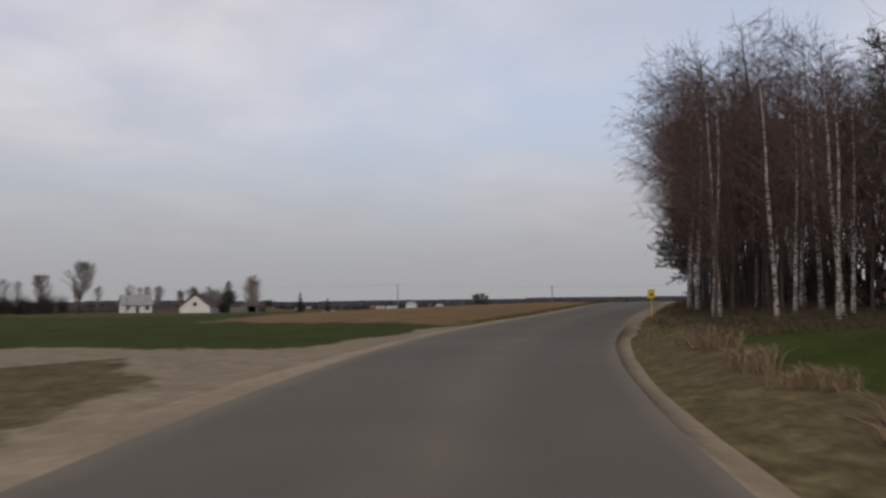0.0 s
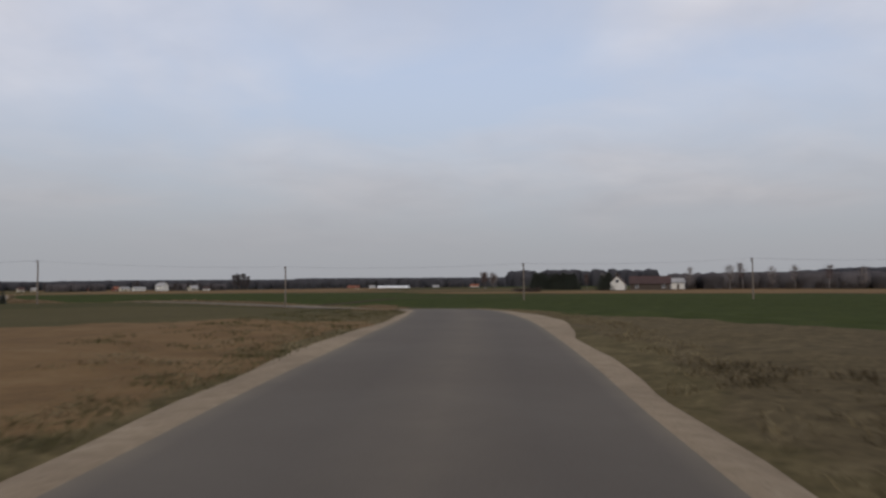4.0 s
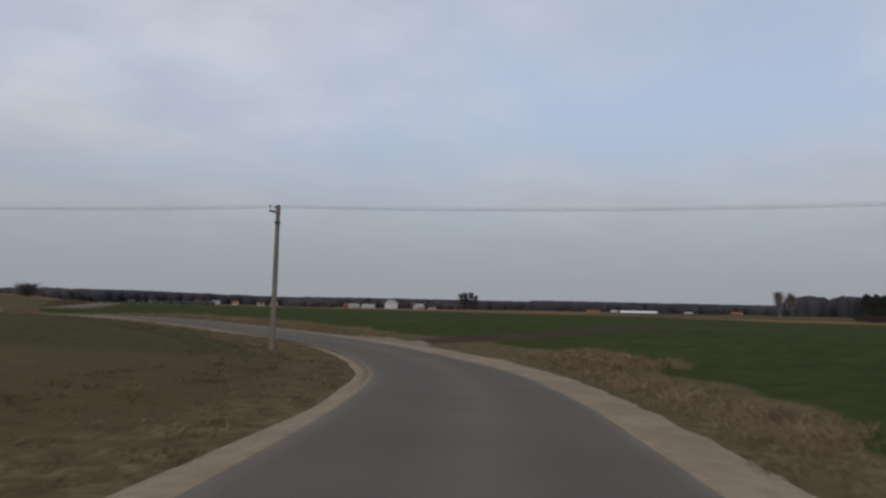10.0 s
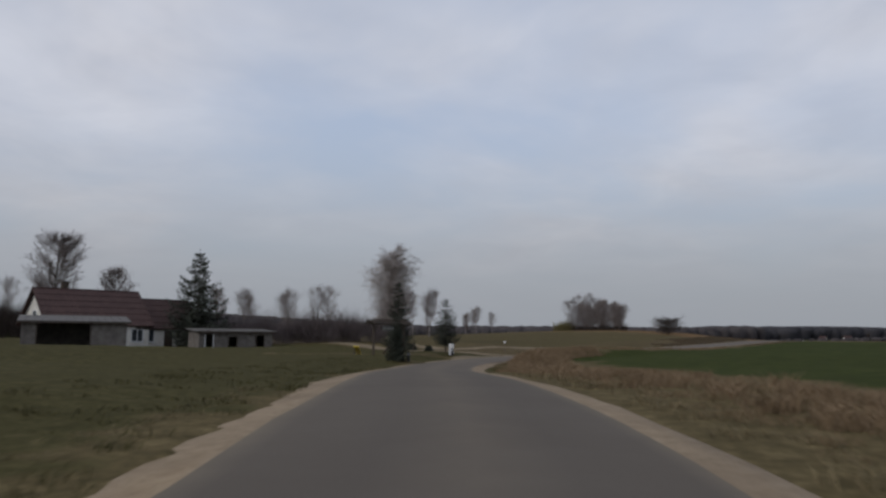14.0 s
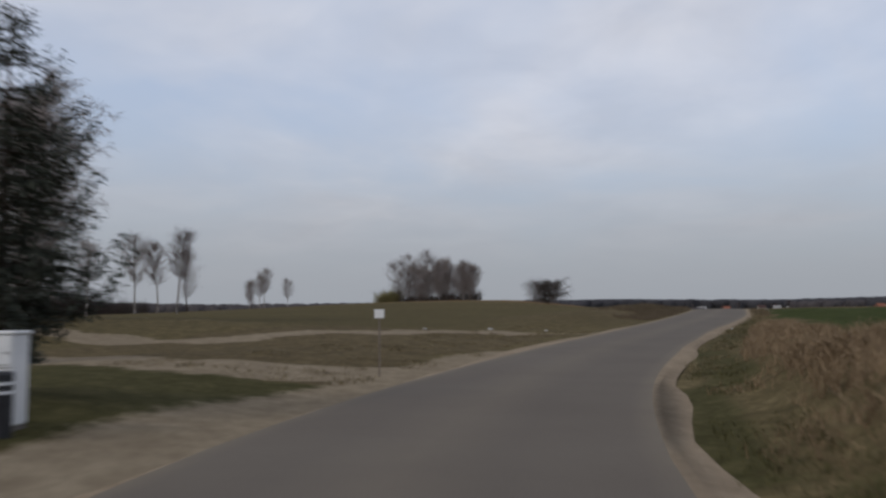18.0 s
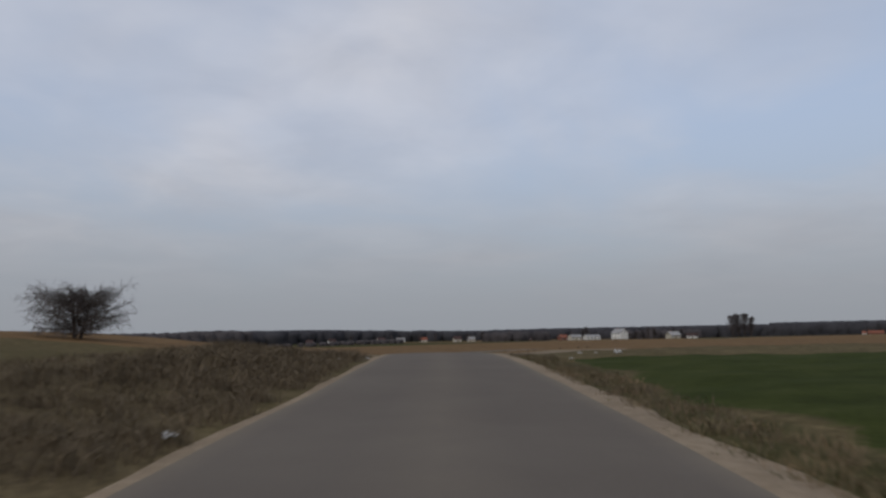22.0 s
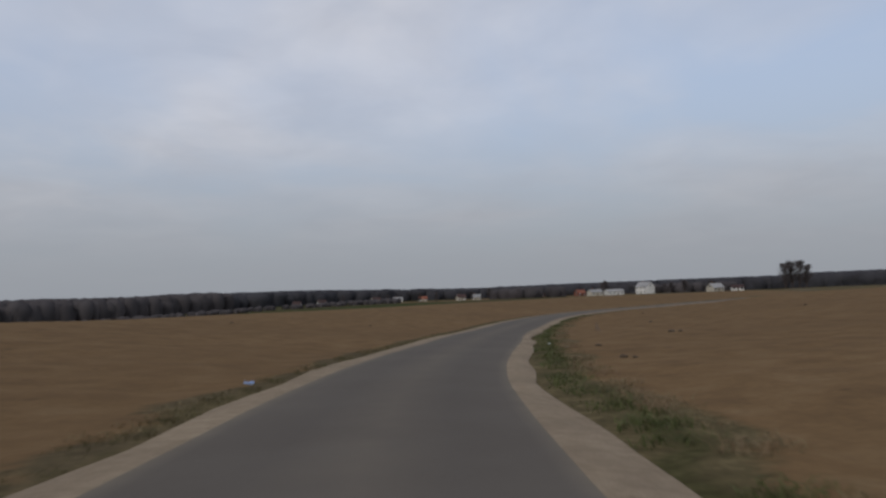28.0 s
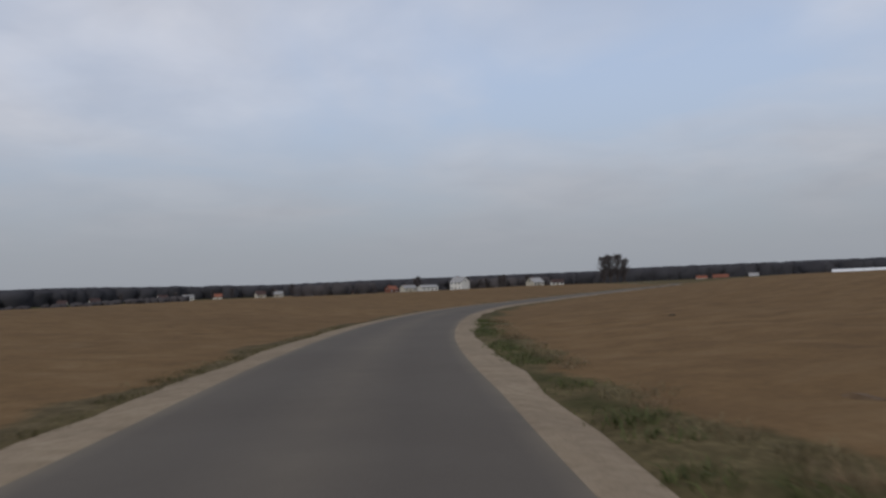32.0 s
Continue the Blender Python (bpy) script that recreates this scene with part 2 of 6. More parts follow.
def asphalt_material(v0, v1):
    m, n, l, b = shader("asphalt", 0.93, 0.0, 0.12)
    tc = n.new("ShaderNodeTexCoord")
    grit = noise_at(n, l, 90.0, 4.0)
    patch = noise_at(n, l, 0.35, 4.0, stretch=(1, 1, 1))
    c = ramp(n, l, grit, (0.3, (0.080, 0.068, 0.057)), (0.72, (0.116, 0.099, 0.083)))
    c = mixed(n, l, ramp(n, l, patch, (0.4, (0.0,) * 3), (0.7, (0.35,) * 3)), c, (0.136, 0.119, 0.099))
    # a paler stretch of surface between v0 and v1
    sep = n.new("ShaderNodeSeparateXYZ")
    uv = n.new("ShaderNodeUVMap"); uv.uv_map = "along"
    l.new(uv.outputs[0], sep.inputs[0])
    for low, high, to in ((v0 - 3, v0 + 3, 1.0), (v1 - 3, v1 + 3, 0.0)):
        r = n.new("ShaderNodeMapRange")
        r.inputs["From Min"].default_value, r.inputs["From Max"].default_value = low, high
        r.inputs["To Min"].default_value, r.inputs["To Max"].default_value = 1 - to, to
        l.new(sep.outputs["Y"], r.inputs["Value"])
        pale_span = r.outputs[0] if to else product_of(n, l, pale_span, r.outputs[0])
    c = mixed(n, l, pale_span, c, (1.2, 1.19, 1.17), "MULTIPLY")
    # worn wheel lanes: lighter, dusty crown in the middle (u runs across the road)
    dust = ramp(n, l, sep.outputs["X"], (0.0, (0.75,) * 3), (0.07, (0.1,) * 3), (0.30, (0.0,) * 3), (0.52, (0.38,) * 3), (0.72, (0.0,) * 3), (0.94, (0.1,) * 3), (1.0, (0.75,) * 3))
    d2 = n.new("ShaderNodeMath"); d2.operation = "MULTIPLY"
    l.new(dust, d2.inputs[0]); l.new(noise_at(n, l, 1.1, 5.0), d2.inputs[1])
    c = mixed(n, l, d2.outputs[0], c, (0.215, 0.178, 0.13))
    l.new(c, b.inputs["Base Color"])
    bumped(n, l, b, grit, 0.35, 0.004)
    return m


def gravel_material():
    """Trodden sand with pebbles, darker damp blotches and crumbs of asphalt."""
    m, n, l, b = shader("roadside_sand", 0.97, 0.0, 0.1)
    grit = noise_at(n, l, 42.0, 5.0, rough=0.75)
    clump = noise_at(n, l, 5.0, 5.0, rough=0.65)
    patch = noise_at(n, l, 0.55, 4.0)
    c = ramp(n, l, clump, (0.28, (0.208, 0.156, 0.102)), (0.52, (0.268, 0.207, 0.140)), (0.74, (0.318, 0.254, 0.176)))
    c = mixed(n, l, ramp(n, l, patch, (0.36, (0.45,) * 3), (0.6, (0.0,) * 3)), c, (0.150, 0.111, 0.076))
    c = mixed(n, l, ramp(n, l, grit, (0.34, (0.7,) * 3), (0.47, (0.0,) * 3)), c, (0.098, 0.075, 0.056))
    c = mixed(n, l, ramp(n, l, grit, (0.60, (0.0,) * 3), (0.72, (0.6,) * 3)), c, (0.40, 0.335, 0.265))
    l.new(c, b.inputs["Base Color"])
    bumped(n, l, b, grit, 0.25, 0.008)
    return m


GROUND = ground_material()
GRAVEL = gravel_material()


# ---- plan of the road ----
EYE = 1.4 / UNIT  # the eye over the road
RW = EYE / 1.4  # offsets beside the road are given for a road 4.56 wide and taken times this
C = np.array([[r[1], r[2], r[3]] for r in PATH])
T = np.array([r[0] for r in PATH])
SHIFT = [-0.62, -0.64, -0.61, -0.51, -0.54, -0.49, -0.53, -0.47, -0.47, -0.53, -0.52, -0.50, -0.49, -0.44, -0.33, -0.32, -0.23, -0.14, -0.07, -0.12, -0.11, -0.07, 0.09, 0.20, 0.17, 0.24, 0.18, -0.04, -0.06, -0.07, -0.17, -0.23, -0.37, -0.52, -0.68, -0.84, -0.90, -0.77, -0.45, -0.14, -0.04, -0.07, -0.14, -0.19, -0.27, -0.34, -0.40, -0.45, -0.38, -0.30, -0.33, -0.36, -0.39, -0.41, -0.43, -0.45, -0.47, -0.51, -0.55, -0.60, -0.62, -0.57, -0.67, -0.79, -0.86]  # the road's middle, metres to the right of the path


def smooth_curve(tt, n=8):
    """The camera's ground line, sampled finely and smoothed."""
    fine = np.arange(tt[0], tt[-1] + 1e-6, 0.1)
    out = []
    for k in range(3):
        v = np.interp(fine, T, C[:, k])
        for _ in range(n if k < 2 else 26):
            v[1:-1] = 0.25 * v[:-2] + 0.5 * v[1:-1] + 0.25 * v[2:]
        out.append(v)
    return fine, np.stack(out, 1)


TAU, LINE = smooth_curve(T)
tan = np.gradient(LINE[:, :2], axis=0)
tan /= np.linalg.norm(tan, axis=1, keepdims=True)
FINE = np.interp(TAU, [0, 1.9, 2.4, 3.0, 8.0, 9.2, 10.2, 11.4, 12.0, 12.6, 13.2, 14.0, 17.0, 17.7, 18.4, 19.4, 20.2, 21, 25.5, 27.4, 28.6, 30, 32], [0, 0, -0.1, 0, 0.0, 0.2, 0.05, 0.25, 0.2, 0.35, 0.1, 0.0, 0.0, -0.3, -0.25, 0.0, 0.2, 0.0, 0.0, -0.42, -0.27, -0.14, -0.2])
LINE[:, :2] += np.stack([tan[:, 1], -tan[:, 0]], 1) * RW * (np.interp(TAU, T, SHIFT) + FINE)[:, None]
LINE[:, 2] -= EYE
# the road goes on behind the start and on to the village past the end
back, h0 = [], math.atan2(tan[0, 1], tan[0, 0])
p = LINE[0].copy()
for k in range(60):
    h0 += radians(0.28)
    p = p - 1.25 * np.array([math.cos(h0), math.sin(h0), 0.012])
    back.append(p.copy())
fwd, h1 = [], math.atan2(tan[-1, 1], tan[-1, 0])
p = LINE[-1].copy()
for k in range(330):
    h1 -= radians(0.0 if k < 9 else 0.42 if k < 72 else (0.0 if k < 150 else -0.32))
    p = p + 1.25 * np.array([math.cos(h1), math.sin(h1), -0.003 if k < 60 else (0.006 if k < 260 else 0)])
    fwd.append(p.copy())
LINE = np.concatenate([np.array(back[::-1]), LINE, np.array(fwd)])
TAU = np.concatenate([TAU[0] - 0.1 * np.arange(60, 0, -1), TAU, TAU[-1] + 0.1 * np.arange(1, 331)])
TAN = np.gradient(LINE[:, :2], axis=0)
TAN /= np.linalg.norm(TAN, axis=1, keepdims=True)
SIDE = np.stack([TAN[:, 1], -TAN[:, 0]], 1)
HALF = 2.28


def at_road(xy):
    """For points: seconds along the road, metres beside it (right is positive), the road's height there."""
    xy = np.atleast_2d(xy)
    tau, off, zr = np.empty(len(xy)), np.empty(len(xy)), np.empty(len(xy))
    for i in range(0, len(xy), 4000):
        q = xy[i:i + 4000]
        d2 = ((q[:, None] - LINE[None, :, :2]) ** 2).sum(2)
        k = d2.argmin(1)
        r = q - LINE[k, :2]
        s = (r * SIDE[k]).sum(1)
        along = (r * TAN[k]).sum(1)
        far = np.sqrt(d2[np.arange(len(q)), k])
        tau[i:i + 4000] = TAU[k] + along.clip(-1, 1) * 0.08
        off[i:i + 4000] = np.where(far < 2.0, s, np.sign(s + 1e-9) * far) / RW
        zr[i:i + 4000] = LINE[k, 2] + along.clip(-1, 1) * np.gradient(LINE[:, 2])[k] * 0.8
    return tau, off, zr


def bump_at(x, y, cx, cy, rx, ry, h):
    return h * np.exp(-((x - cx) / rx) ** 2 - ((y - cy) / ry) ** 2)


def smooth(v, a, b):
    u = np.clip((v - a) / (b - a), 0, 1)
    return u * u * (3 - 2 * u)


def height(xy):
    xy = np.atleast_2d(np.asarray(xy, float))
    tau, off, zr = at_road(xy)
    x, y = xy[:, 0], xy[:, 1]
    far = 0.3 + bump_at(x, y, -52, 170, 34, 42, 2.0) + bump_at(x, y, 330, 250, 260, 330, 2.5) + bump_at(x, y, -20, -85, 45, 40, 0.7)
    far = far + bump_at(x, y, -220, 560, 170, 200, -10.0) + bump_at(x, y, -60, 68, 13, 13, -1.0) + bump_at(x, y, -36, 78, 12, 16, 0.22)
    far = far + 0.15 * np.sin(x * 0.05 + 1) * np.cos(y * 0.043) + smooth(np.hypot(x, y - 150), 600, 1500) * 5.0
    d = np.abs(off)
    yard = smooth(tau, 15.6, 16.6) * (1 - smooth(tau, 19.4, 20.6)) * (off < 0)
    plot = yard * (1 - smooth(d, 16, 30))
    far = far * (1 - plot) - 0.02 * plot
    w = 1 - smooth(d, 4.0 - 1.0 * yard, 34.0 - 27.5 * yard)
    z = zr * w + far * (1 - w)
    z = z - 0.062 * (1 - smooth(d, 3.0, 9.0)) - 0.07 * (1 - smooth(d, 2.9, 3.7)) - 0.05 * smooth(d, 3.4, 4.6) * (1 - smooth(d, 5.0, 8.0))
    bank = np.exp(-((off - 6.0) / 1.8) ** 2) * smooth(off, 3.4, 5.0) * smooth(tau, 16.8, 17.8) * (1 - smooth(tau, 18.6, 21.5))
    z = z + 0.72 * bank
    knoll = np.exp(-((off + 9.0) / 4.0) ** 2) * smooth(tau, 20.8, 21.8) * (1 - smooth(tau, 23.9, 24.5))
    z = z + 0.4 * knoll
    z = z + 0.38 * smooth(off, 2.9, 4.9) * (1 - smooth(off, 20, 34)) * smooth(tau, 0.3, 1.1) * (1 - smooth(tau, 3.2, 4.6))
    z = z + bump_at(x, y, -29.2, 60.6, 1.0, 1.8, 0.27) + bump_at(x, y, -33.4, 72.5, 1.8, 2.8, 0.2)
    # small unevenness off the road
    z = z + smooth(d, 3.6, 6) * 0.05 * (np.sin(x * 1.7 + np.sin(y * 0.9) * 2) * np.cos(y * 1.3 + np.sin(x * 0.7) * 2))
    return z


def h_at(x, y):
    return float(height([(x, y)])[0])


def beside(t, off):
    """The world place at t seconds along the road and off metres to its right."""
    k = np.interp(t, TAU, np.arange(len(TAU)))
    i = int(min(k, len(TAU) - 2))
    f = k - i
    p = LINE[i] * (1 - f) + LINE[i + 1] * f
    s = SIDE[i] * (1 - f) + SIDE[i + 1] * f
    return p[0] + s[0] * off * RW, p[1] + s[1] * off * RW


# ---- ground, road and verges ----
def mesh_object(name, verts, faces, material, parent=None, label=""):
    me = bpy.data.meshes.new(name)
    me.from_pydata([tuple(v) for v in verts], [], [tuple(q) for q in faces])
    me.update()
    if material is not None:
        me.materials.append(material)
    ob = new(name, me)
    if parent is not None:
        ob.parent = parent
    if label:
        ob["label"] = label
    return ob


def spread(a, b, step, reach, grow=1.16):
    mid = list(np.arange(a, b + 1e-6, step))
    out, s, v = [], step, b
    while v < reach:
        s = min(s * grow, 160)
        v += s
        out.append(v)
    low, s, v = [], step, a
    while v > -reach:
        s = min(s * grow, 160)
        v -= s
        low.append(v)
    return np.array(low[::-1] + mid + out)


GX, GY = spread(-95, 45, 0.7, 4300), spread(-150, 262, 0.7, 4300)
gx, gy = np.meshgrid(GX, GY)
gxy = np.stack([gx.ravel(), gy.ravel()], 1)
g_tau, g_off, g_zr = at_road(gxy)
gz = height(gxy)


def track(x, y, pts, half):
    """1 within half metres of a line of points, falling off over a metre."""
    best = np.full(len(x), 1e9)
    for (ax, ay), (bx, by) in zip(pts[:-1], pts[1:]):
        u = np.clip(((x - ax) * (bx - ax) + (y - ay) * (by - ay)) / ((bx - ax) ** 2 + (by - ay) ** 2), 0, 1)
        best = np.minimum(best, np.hypot(x - ax - u * (bx - ax), y - ay - u * (by - ay)))
    return 1 - smooth(best, half - 0.4, half + 0.6)


def zones(xy, tau, off):
    """Weights of crop, stubble, sand; lawn, weeds, litter."""
    x, y = xy[:, 0], xy[:, 1]
    wob = 0.8 * np.sin(tau * 7.1 + off * 0.2) + 0.5 * np.sin(tau * 17 + 1)
    d, left, right = np.abs(off), off < 0, off > 0

    def span(v, a, b, s=0.3):
        return smooth(v, a - s, a + s) * (1 - smooth(v, b - s, b + s))

    D = d + wob * 0.5
    crop, stub, sand, lawn, weed, lit = (np.zeros(len(x)) for _ in range(6))
    # far land: strips of winter crop, stubble and pasture
    strip = np.sin(x * 0.011 + 0.6 * np.sin(y * 0.006)) + np.sin(y * 0.017 + 1.3)
    farm = smooth(d, 60, 110)
    lawn = np.maximum(lawn, farm * 0.8)
    stub = np.maximum(stub, farm * smooth(strip, 0.2, 0.7) * 0.9 * (y > 120))
    crop = np.maximum(crop, farm * smooth(-strip, 0.3, 0.8) * 0.9)
    # left of the road
    L = left
    reach = np.interp(tau, [1.8, 2.5, 3.8, 5.0, 6.0], [14, 20, 26, 40, 46])
    stub = np.where(L & (tau > 0.7) & (tau < 6.1), smooth(D, 3.1, 4.1) * (1 - smooth(D, reach - 1, reach + 1)) * span(tau, 1.93, 5.8, 0.07), stub)
    crop = np.where(L & (tau < 2.3), np.maximum(crop, span(D, 3.9, 110, 0.5) * span(tau, 1.02, 1.92, 0.07)), crop)
    crop = np.where(L & (tau > 1.7) & (tau < 5.2), np.maximum(crop, smooth(D, reach, reach + 2) * (1 - smooth(D, 126, 134))), crop)
    lawn = np.where(right & (tau > 16.2) & (tau < 24.6), np.maximum(lawn, span(D, 3.0, 4.0 + 0.8 * smooth(tau, 19, 20), 0.4) * span(tau, 16.6, 24.3, 0.3)), lawn)
    bay = np.interp(tau, [-1, 0.3, 0.72, 0.86, 1.1, 1.26, 1.43, 1.56, 1.8, 2.1], [4.2, 4.6, 4.8, 6.4, 6.4, 5.3, 4.6, 4.2, 3.8, 3.4])
    sand = np.where(L & (tau < 2.2), np.maximum(sand, 1 - smooth(D, bay - 0.5, bay + 0.5)), sand)
    sand = np.maximum(sand, track(x, y, [(-70.4, -113.4), (-73.5, -113.4), (-80, -113.2), (-96, -113.4)], 1.3 + 0.4 * np.sin(x * 0.9)) * 0.8)
    weed = np.maximum(weed, track(x, y, [(-74.5, -117.0), (-90, -114)], 2.6))
    lawn = np.where(L & (tau > 5.8) & (tau < 17.8), np.maximum(lawn, span(D, 4.4, 90, 1.2) * (0.5 + 0.5 * smooth(tau, 11.8, 12.8))), lawn)
    lawn = np.where(L & (tau > 14.8) & (tau < 18.9), np.maximum(lawn, span(D, 3.4, 90, 0.5)), lawn)
    weed = np.where(L & (tau > 18.9) & (tau < 20.4), np.maximum(weed, span(D, 4.0, 17, 0.8) * 0.9), weed)
    sand = np.maximum(sand, track(x, y, [(-30.7, 71.0), (-31.3, 73), (-31.4, 75.5), (-31.2, 78), (-31.0, 82), (-30.7, 86)], 1.15))
    sand = np.maximum(sand, track(x, y, [(-31, 80.6), (-34.6, 78.7), (-38.4, 79.2), (-42, 79.6), (-60, 84), (-75, 92)], 1.15))
    sand = np.maximum(sand, track(x, y, [(-30.5, 61.0), (-31.0, 64.0)], 0.5) * 0.75)
    sand = np.maximum(sand, track(x, y, [(-33.0, 97.0), (-35.7, 95.0), (-37.3, 91.8), (-38.7, 89.9), (-39.5, 87.8), (-42, 86.8), (-46, 87.4)], 0.95 + 0.3 * np.sin(x * 1.7)))
    sand = np.maximum(sand, track(x, y, [(-29.8, 98.2), (-33.2, 96.9)], 0.3) * 0.85)
    lawn = lawn * (1 - track(x, y, [(-41, 63.0), (-37, 66.6), (-34.6, 68.3), (-33.4, 70.2)], 0.8))
    lawn = np.where(L & (tau > 12.6) & (tau < 16), lawn * (1 - 0.8 * span(d, 4.3, 4.8, 0.3) * span(tau, 13.2, 15.2, 0.4)), lawn)
    lawn = np.where(L & (tau > 20.3) & (tau < 24.4), np.maximum(lawn, 0.42 * span(D, 10, 60, 4)), lawn)
    weed = np.where(L & (tau > 21.0) & (tau < 24.9), np.maximum(weed, span(D, 3.2, 9.5, 0.8) * span(tau, 22.0, 24.45, 0.3) * 0.9), weed)
    weed = np.where(L & (tau > 20.2) & (tau < 24.6), np.maximum(weed, 0.5 * span(D, 3.4, 15, 1.5) * span(tau, 20.9, 24.3, 0.6)), weed)
    sand = np.where(tau > 23, np.maximum(sand, span(tau - 0.010 * off, 24.6 + 0.08 * left - 0.06 * right, 25.32, 0.1) * span(d, 1, 13, 3) * 0.82), sand)
    field = smooth(tau, 25.3, 25.5)
    stub = np.maximum(stub, field * span(D + 0.4 * left, 4.4, 170, 0.5) * (tau < 50))
    weed = np.where(L, np.maximum(weed, field * span(D, 3.2, 4.1, 0.3)), weed)
    # right of the road
    R = right
    weed = np.where(R & (tau < 4.6), np.maximum(weed, span(D, 3.6, 5.4, 0.5) * 0.95), weed)
    crop = np.where(R & (tau < 1.4), np.maximum(crop, span(D, 4.7, 22, 0.4) * (1 - smooth(tau, 0.95, 1.15))), crop)
    lit = np.where(R & (tau < 4.2), np.maximum(lit, span(D, 4.6, 70, 0.8) * span(tau, 1.0, 3.9, 0.3)), lit)
    rim = np.interp(tau, [4.0, 4.8, 5.5, 6.1, 6.6, 7.1, 7.7, 8.3, 9, 10, 11, 12, 13, 14], [60, 20, 9, 5.6, 5.0, 5.2, 4.6, 4.1, 3.9, 4.4, 6.6, 9.0, 9.0, 10.0])
    weed = np.where(R & (tau > 3.2) & (tau < 7.6), np.maximum(weed, smooth(D, 3.3, 4.3) * (1 - smooth(D, rim - 0.4, rim + 0.4)) * (1 - smooth(D, 24, 30)) * 0.95 * (1 - smooth(tau, 7.0, 7.5))), weed)
    crop = np.where(R & (tau > 4.0) & (tau < 14.0), np.maximum(crop, smooth(D, rim - 0.7, rim + 0.7) * (1 - smooth(D, 129, 131)) * smooth(tau, 4.2, 5.2)), crop)
    crop = np.where(R & (tau > 13.9) & (tau < 24.0), np.maximum(crop, span(D, 10.5, 110, 1.2)), crop)
    crop = np.where(R & (tau > 18.0) & (tau < 24.0), np.maximum(crop, span(D, 7.0, 110, 1.0)), crop)
    crop = np.where(R & (tau > 21.6) & (tau < 24.0), np.maximum(crop, span(D, 5.2, 110, 0.6) * smooth(tau, 21.6, 22.4)), crop)
    lane = track(x, y, [(2.6, 10.6), (5.0, 11.6), (13, 14.6), (35, 21.5), (70, 31)], 1.4)
    lit = np.maximum(lit, lane)
    crop = crop * (1 - lane)
    layby = np.interp(tau, [11.4, 12, 12.5, 12.9, 13.05, 13.3, 13.8], [3.0, 3.9, 4.6, 5.4, 6.0, 4.7, 3.2])
    sand = np.where(R & (tau > 11.3) & (tau < 13.9), np.maximum(sand, 1 - smooth(D, layby - 0.4, layby + 0.4)), sand)
    lawn = np.where(R & (tau > 25.4), np.maximum(lawn, span(D, 3.2, 3.9, 0.3) * 0.8), lawn)
    # the village green and the pale slope to the east
    slope = np.hypot(x + 22, y + 57)
    stub = np.maximum(stub, span(slope, 138, 230, 5) * (x > 60) * span(y, -70, 82, 6))
    crop = crop * (1 - np.clip(span(slope, 138, 230, 5) * (x > 60) * span(y, -70, 82, 6), 0, 1))
    return crop, stub, sand, lawn, weed, lit


z_all = zones(gxy, g_tau, g_off)
nx, ny = len(GX), len(GY)
idx = np.arange(nx * ny).reshape(ny, nx)
g_faces = np.stack([idx[:-1, :-1], idx[:-1, 1:], idx[1:, 1:], idx[1:, :-1]], -1).reshape(-1, 4)
g_me = bpy.data.meshes.new("ground")
g_me.from_pydata(np.column_stack([gxy, gz]).tolist(), [], g_faces.tolist())
for name, cols in (("zone_a", z_all[:3]), ("zone_b", z_all[3:])):
    at = g_me.attributes.new(name, "FLOAT_COLOR", "POINT")
    at.data.foreach_set("color", np.column_stack([*cols, np.ones(len(gxy))]).astype(np.float32).ravel())
g_me.materials.append(GROUND)
g_me.polygons.foreach_set("use_smooth", np.ones(len(g_faces), bool))
ground = tagged(new("ground", g_me), "flat farmland with winter crop, stubble and dead grass", "ground", kind="structure")


def ribbon(name, offs, drops, material, ragged=None, uv=False):
    """A strip along the road: metres beside the axis, and depth under the road's crown."""
    n = len(LINE)
    verts = []
    for j, (o, dr) in enumerate(zip(offs, drops)):
        oo = (np.full(n, float(o)) + (ragged[j] if ragged is not None else 0)) * RW
        verts.append(np.column_stack([LINE[:, :2] + SIDE * oo[:, None], LINE[:, 2] - dr * RW]))
    k = len(offs)
    v = np.stack(verts, 1).reshape(-1, 3)
    i = np.arange(n * k).reshape(n, k)
    f = np.stack([i[:-1, :-1], i[:-1, 1:], i[1:, 1:], i[1:, :-1]], -1).reshape(-1, 4)
    ob = mesh_object(name, v, f, material)
    ob.data.polygons.foreach_set("use_smooth", np.ones(len(f), bool))
    if uv:
        u = ob.data.uv_layers.new(name="along")
        vi = np.empty(len(ob.data.loops), np.int32)
        ob.data.loops.foreach_get("vertex_index", vi)
        u.data.foreach_set("uv", np.column_stack([(vi % k) / (k - 1), (vi // k) * 1.2 / 4.7]).astype(np.float32).ravel())
    return ob


rs = np.random.RandomState(4)


def wander(amp, rough=0.5):
    a = rs.randn(len(LINE))
    for _ in range(2):
        a[1:-1] = 0.25 * a[:-2] + 0.5 * a[1:-1] + 0.25 * a[2:]
    b = np.convolve(rs.randn(len(LINE)), np.ones(25) / 25, "same") * 3
    return amp * (a * rough + b * (1 - rough))


eL, eR = wander(0.05), wander(0.05)
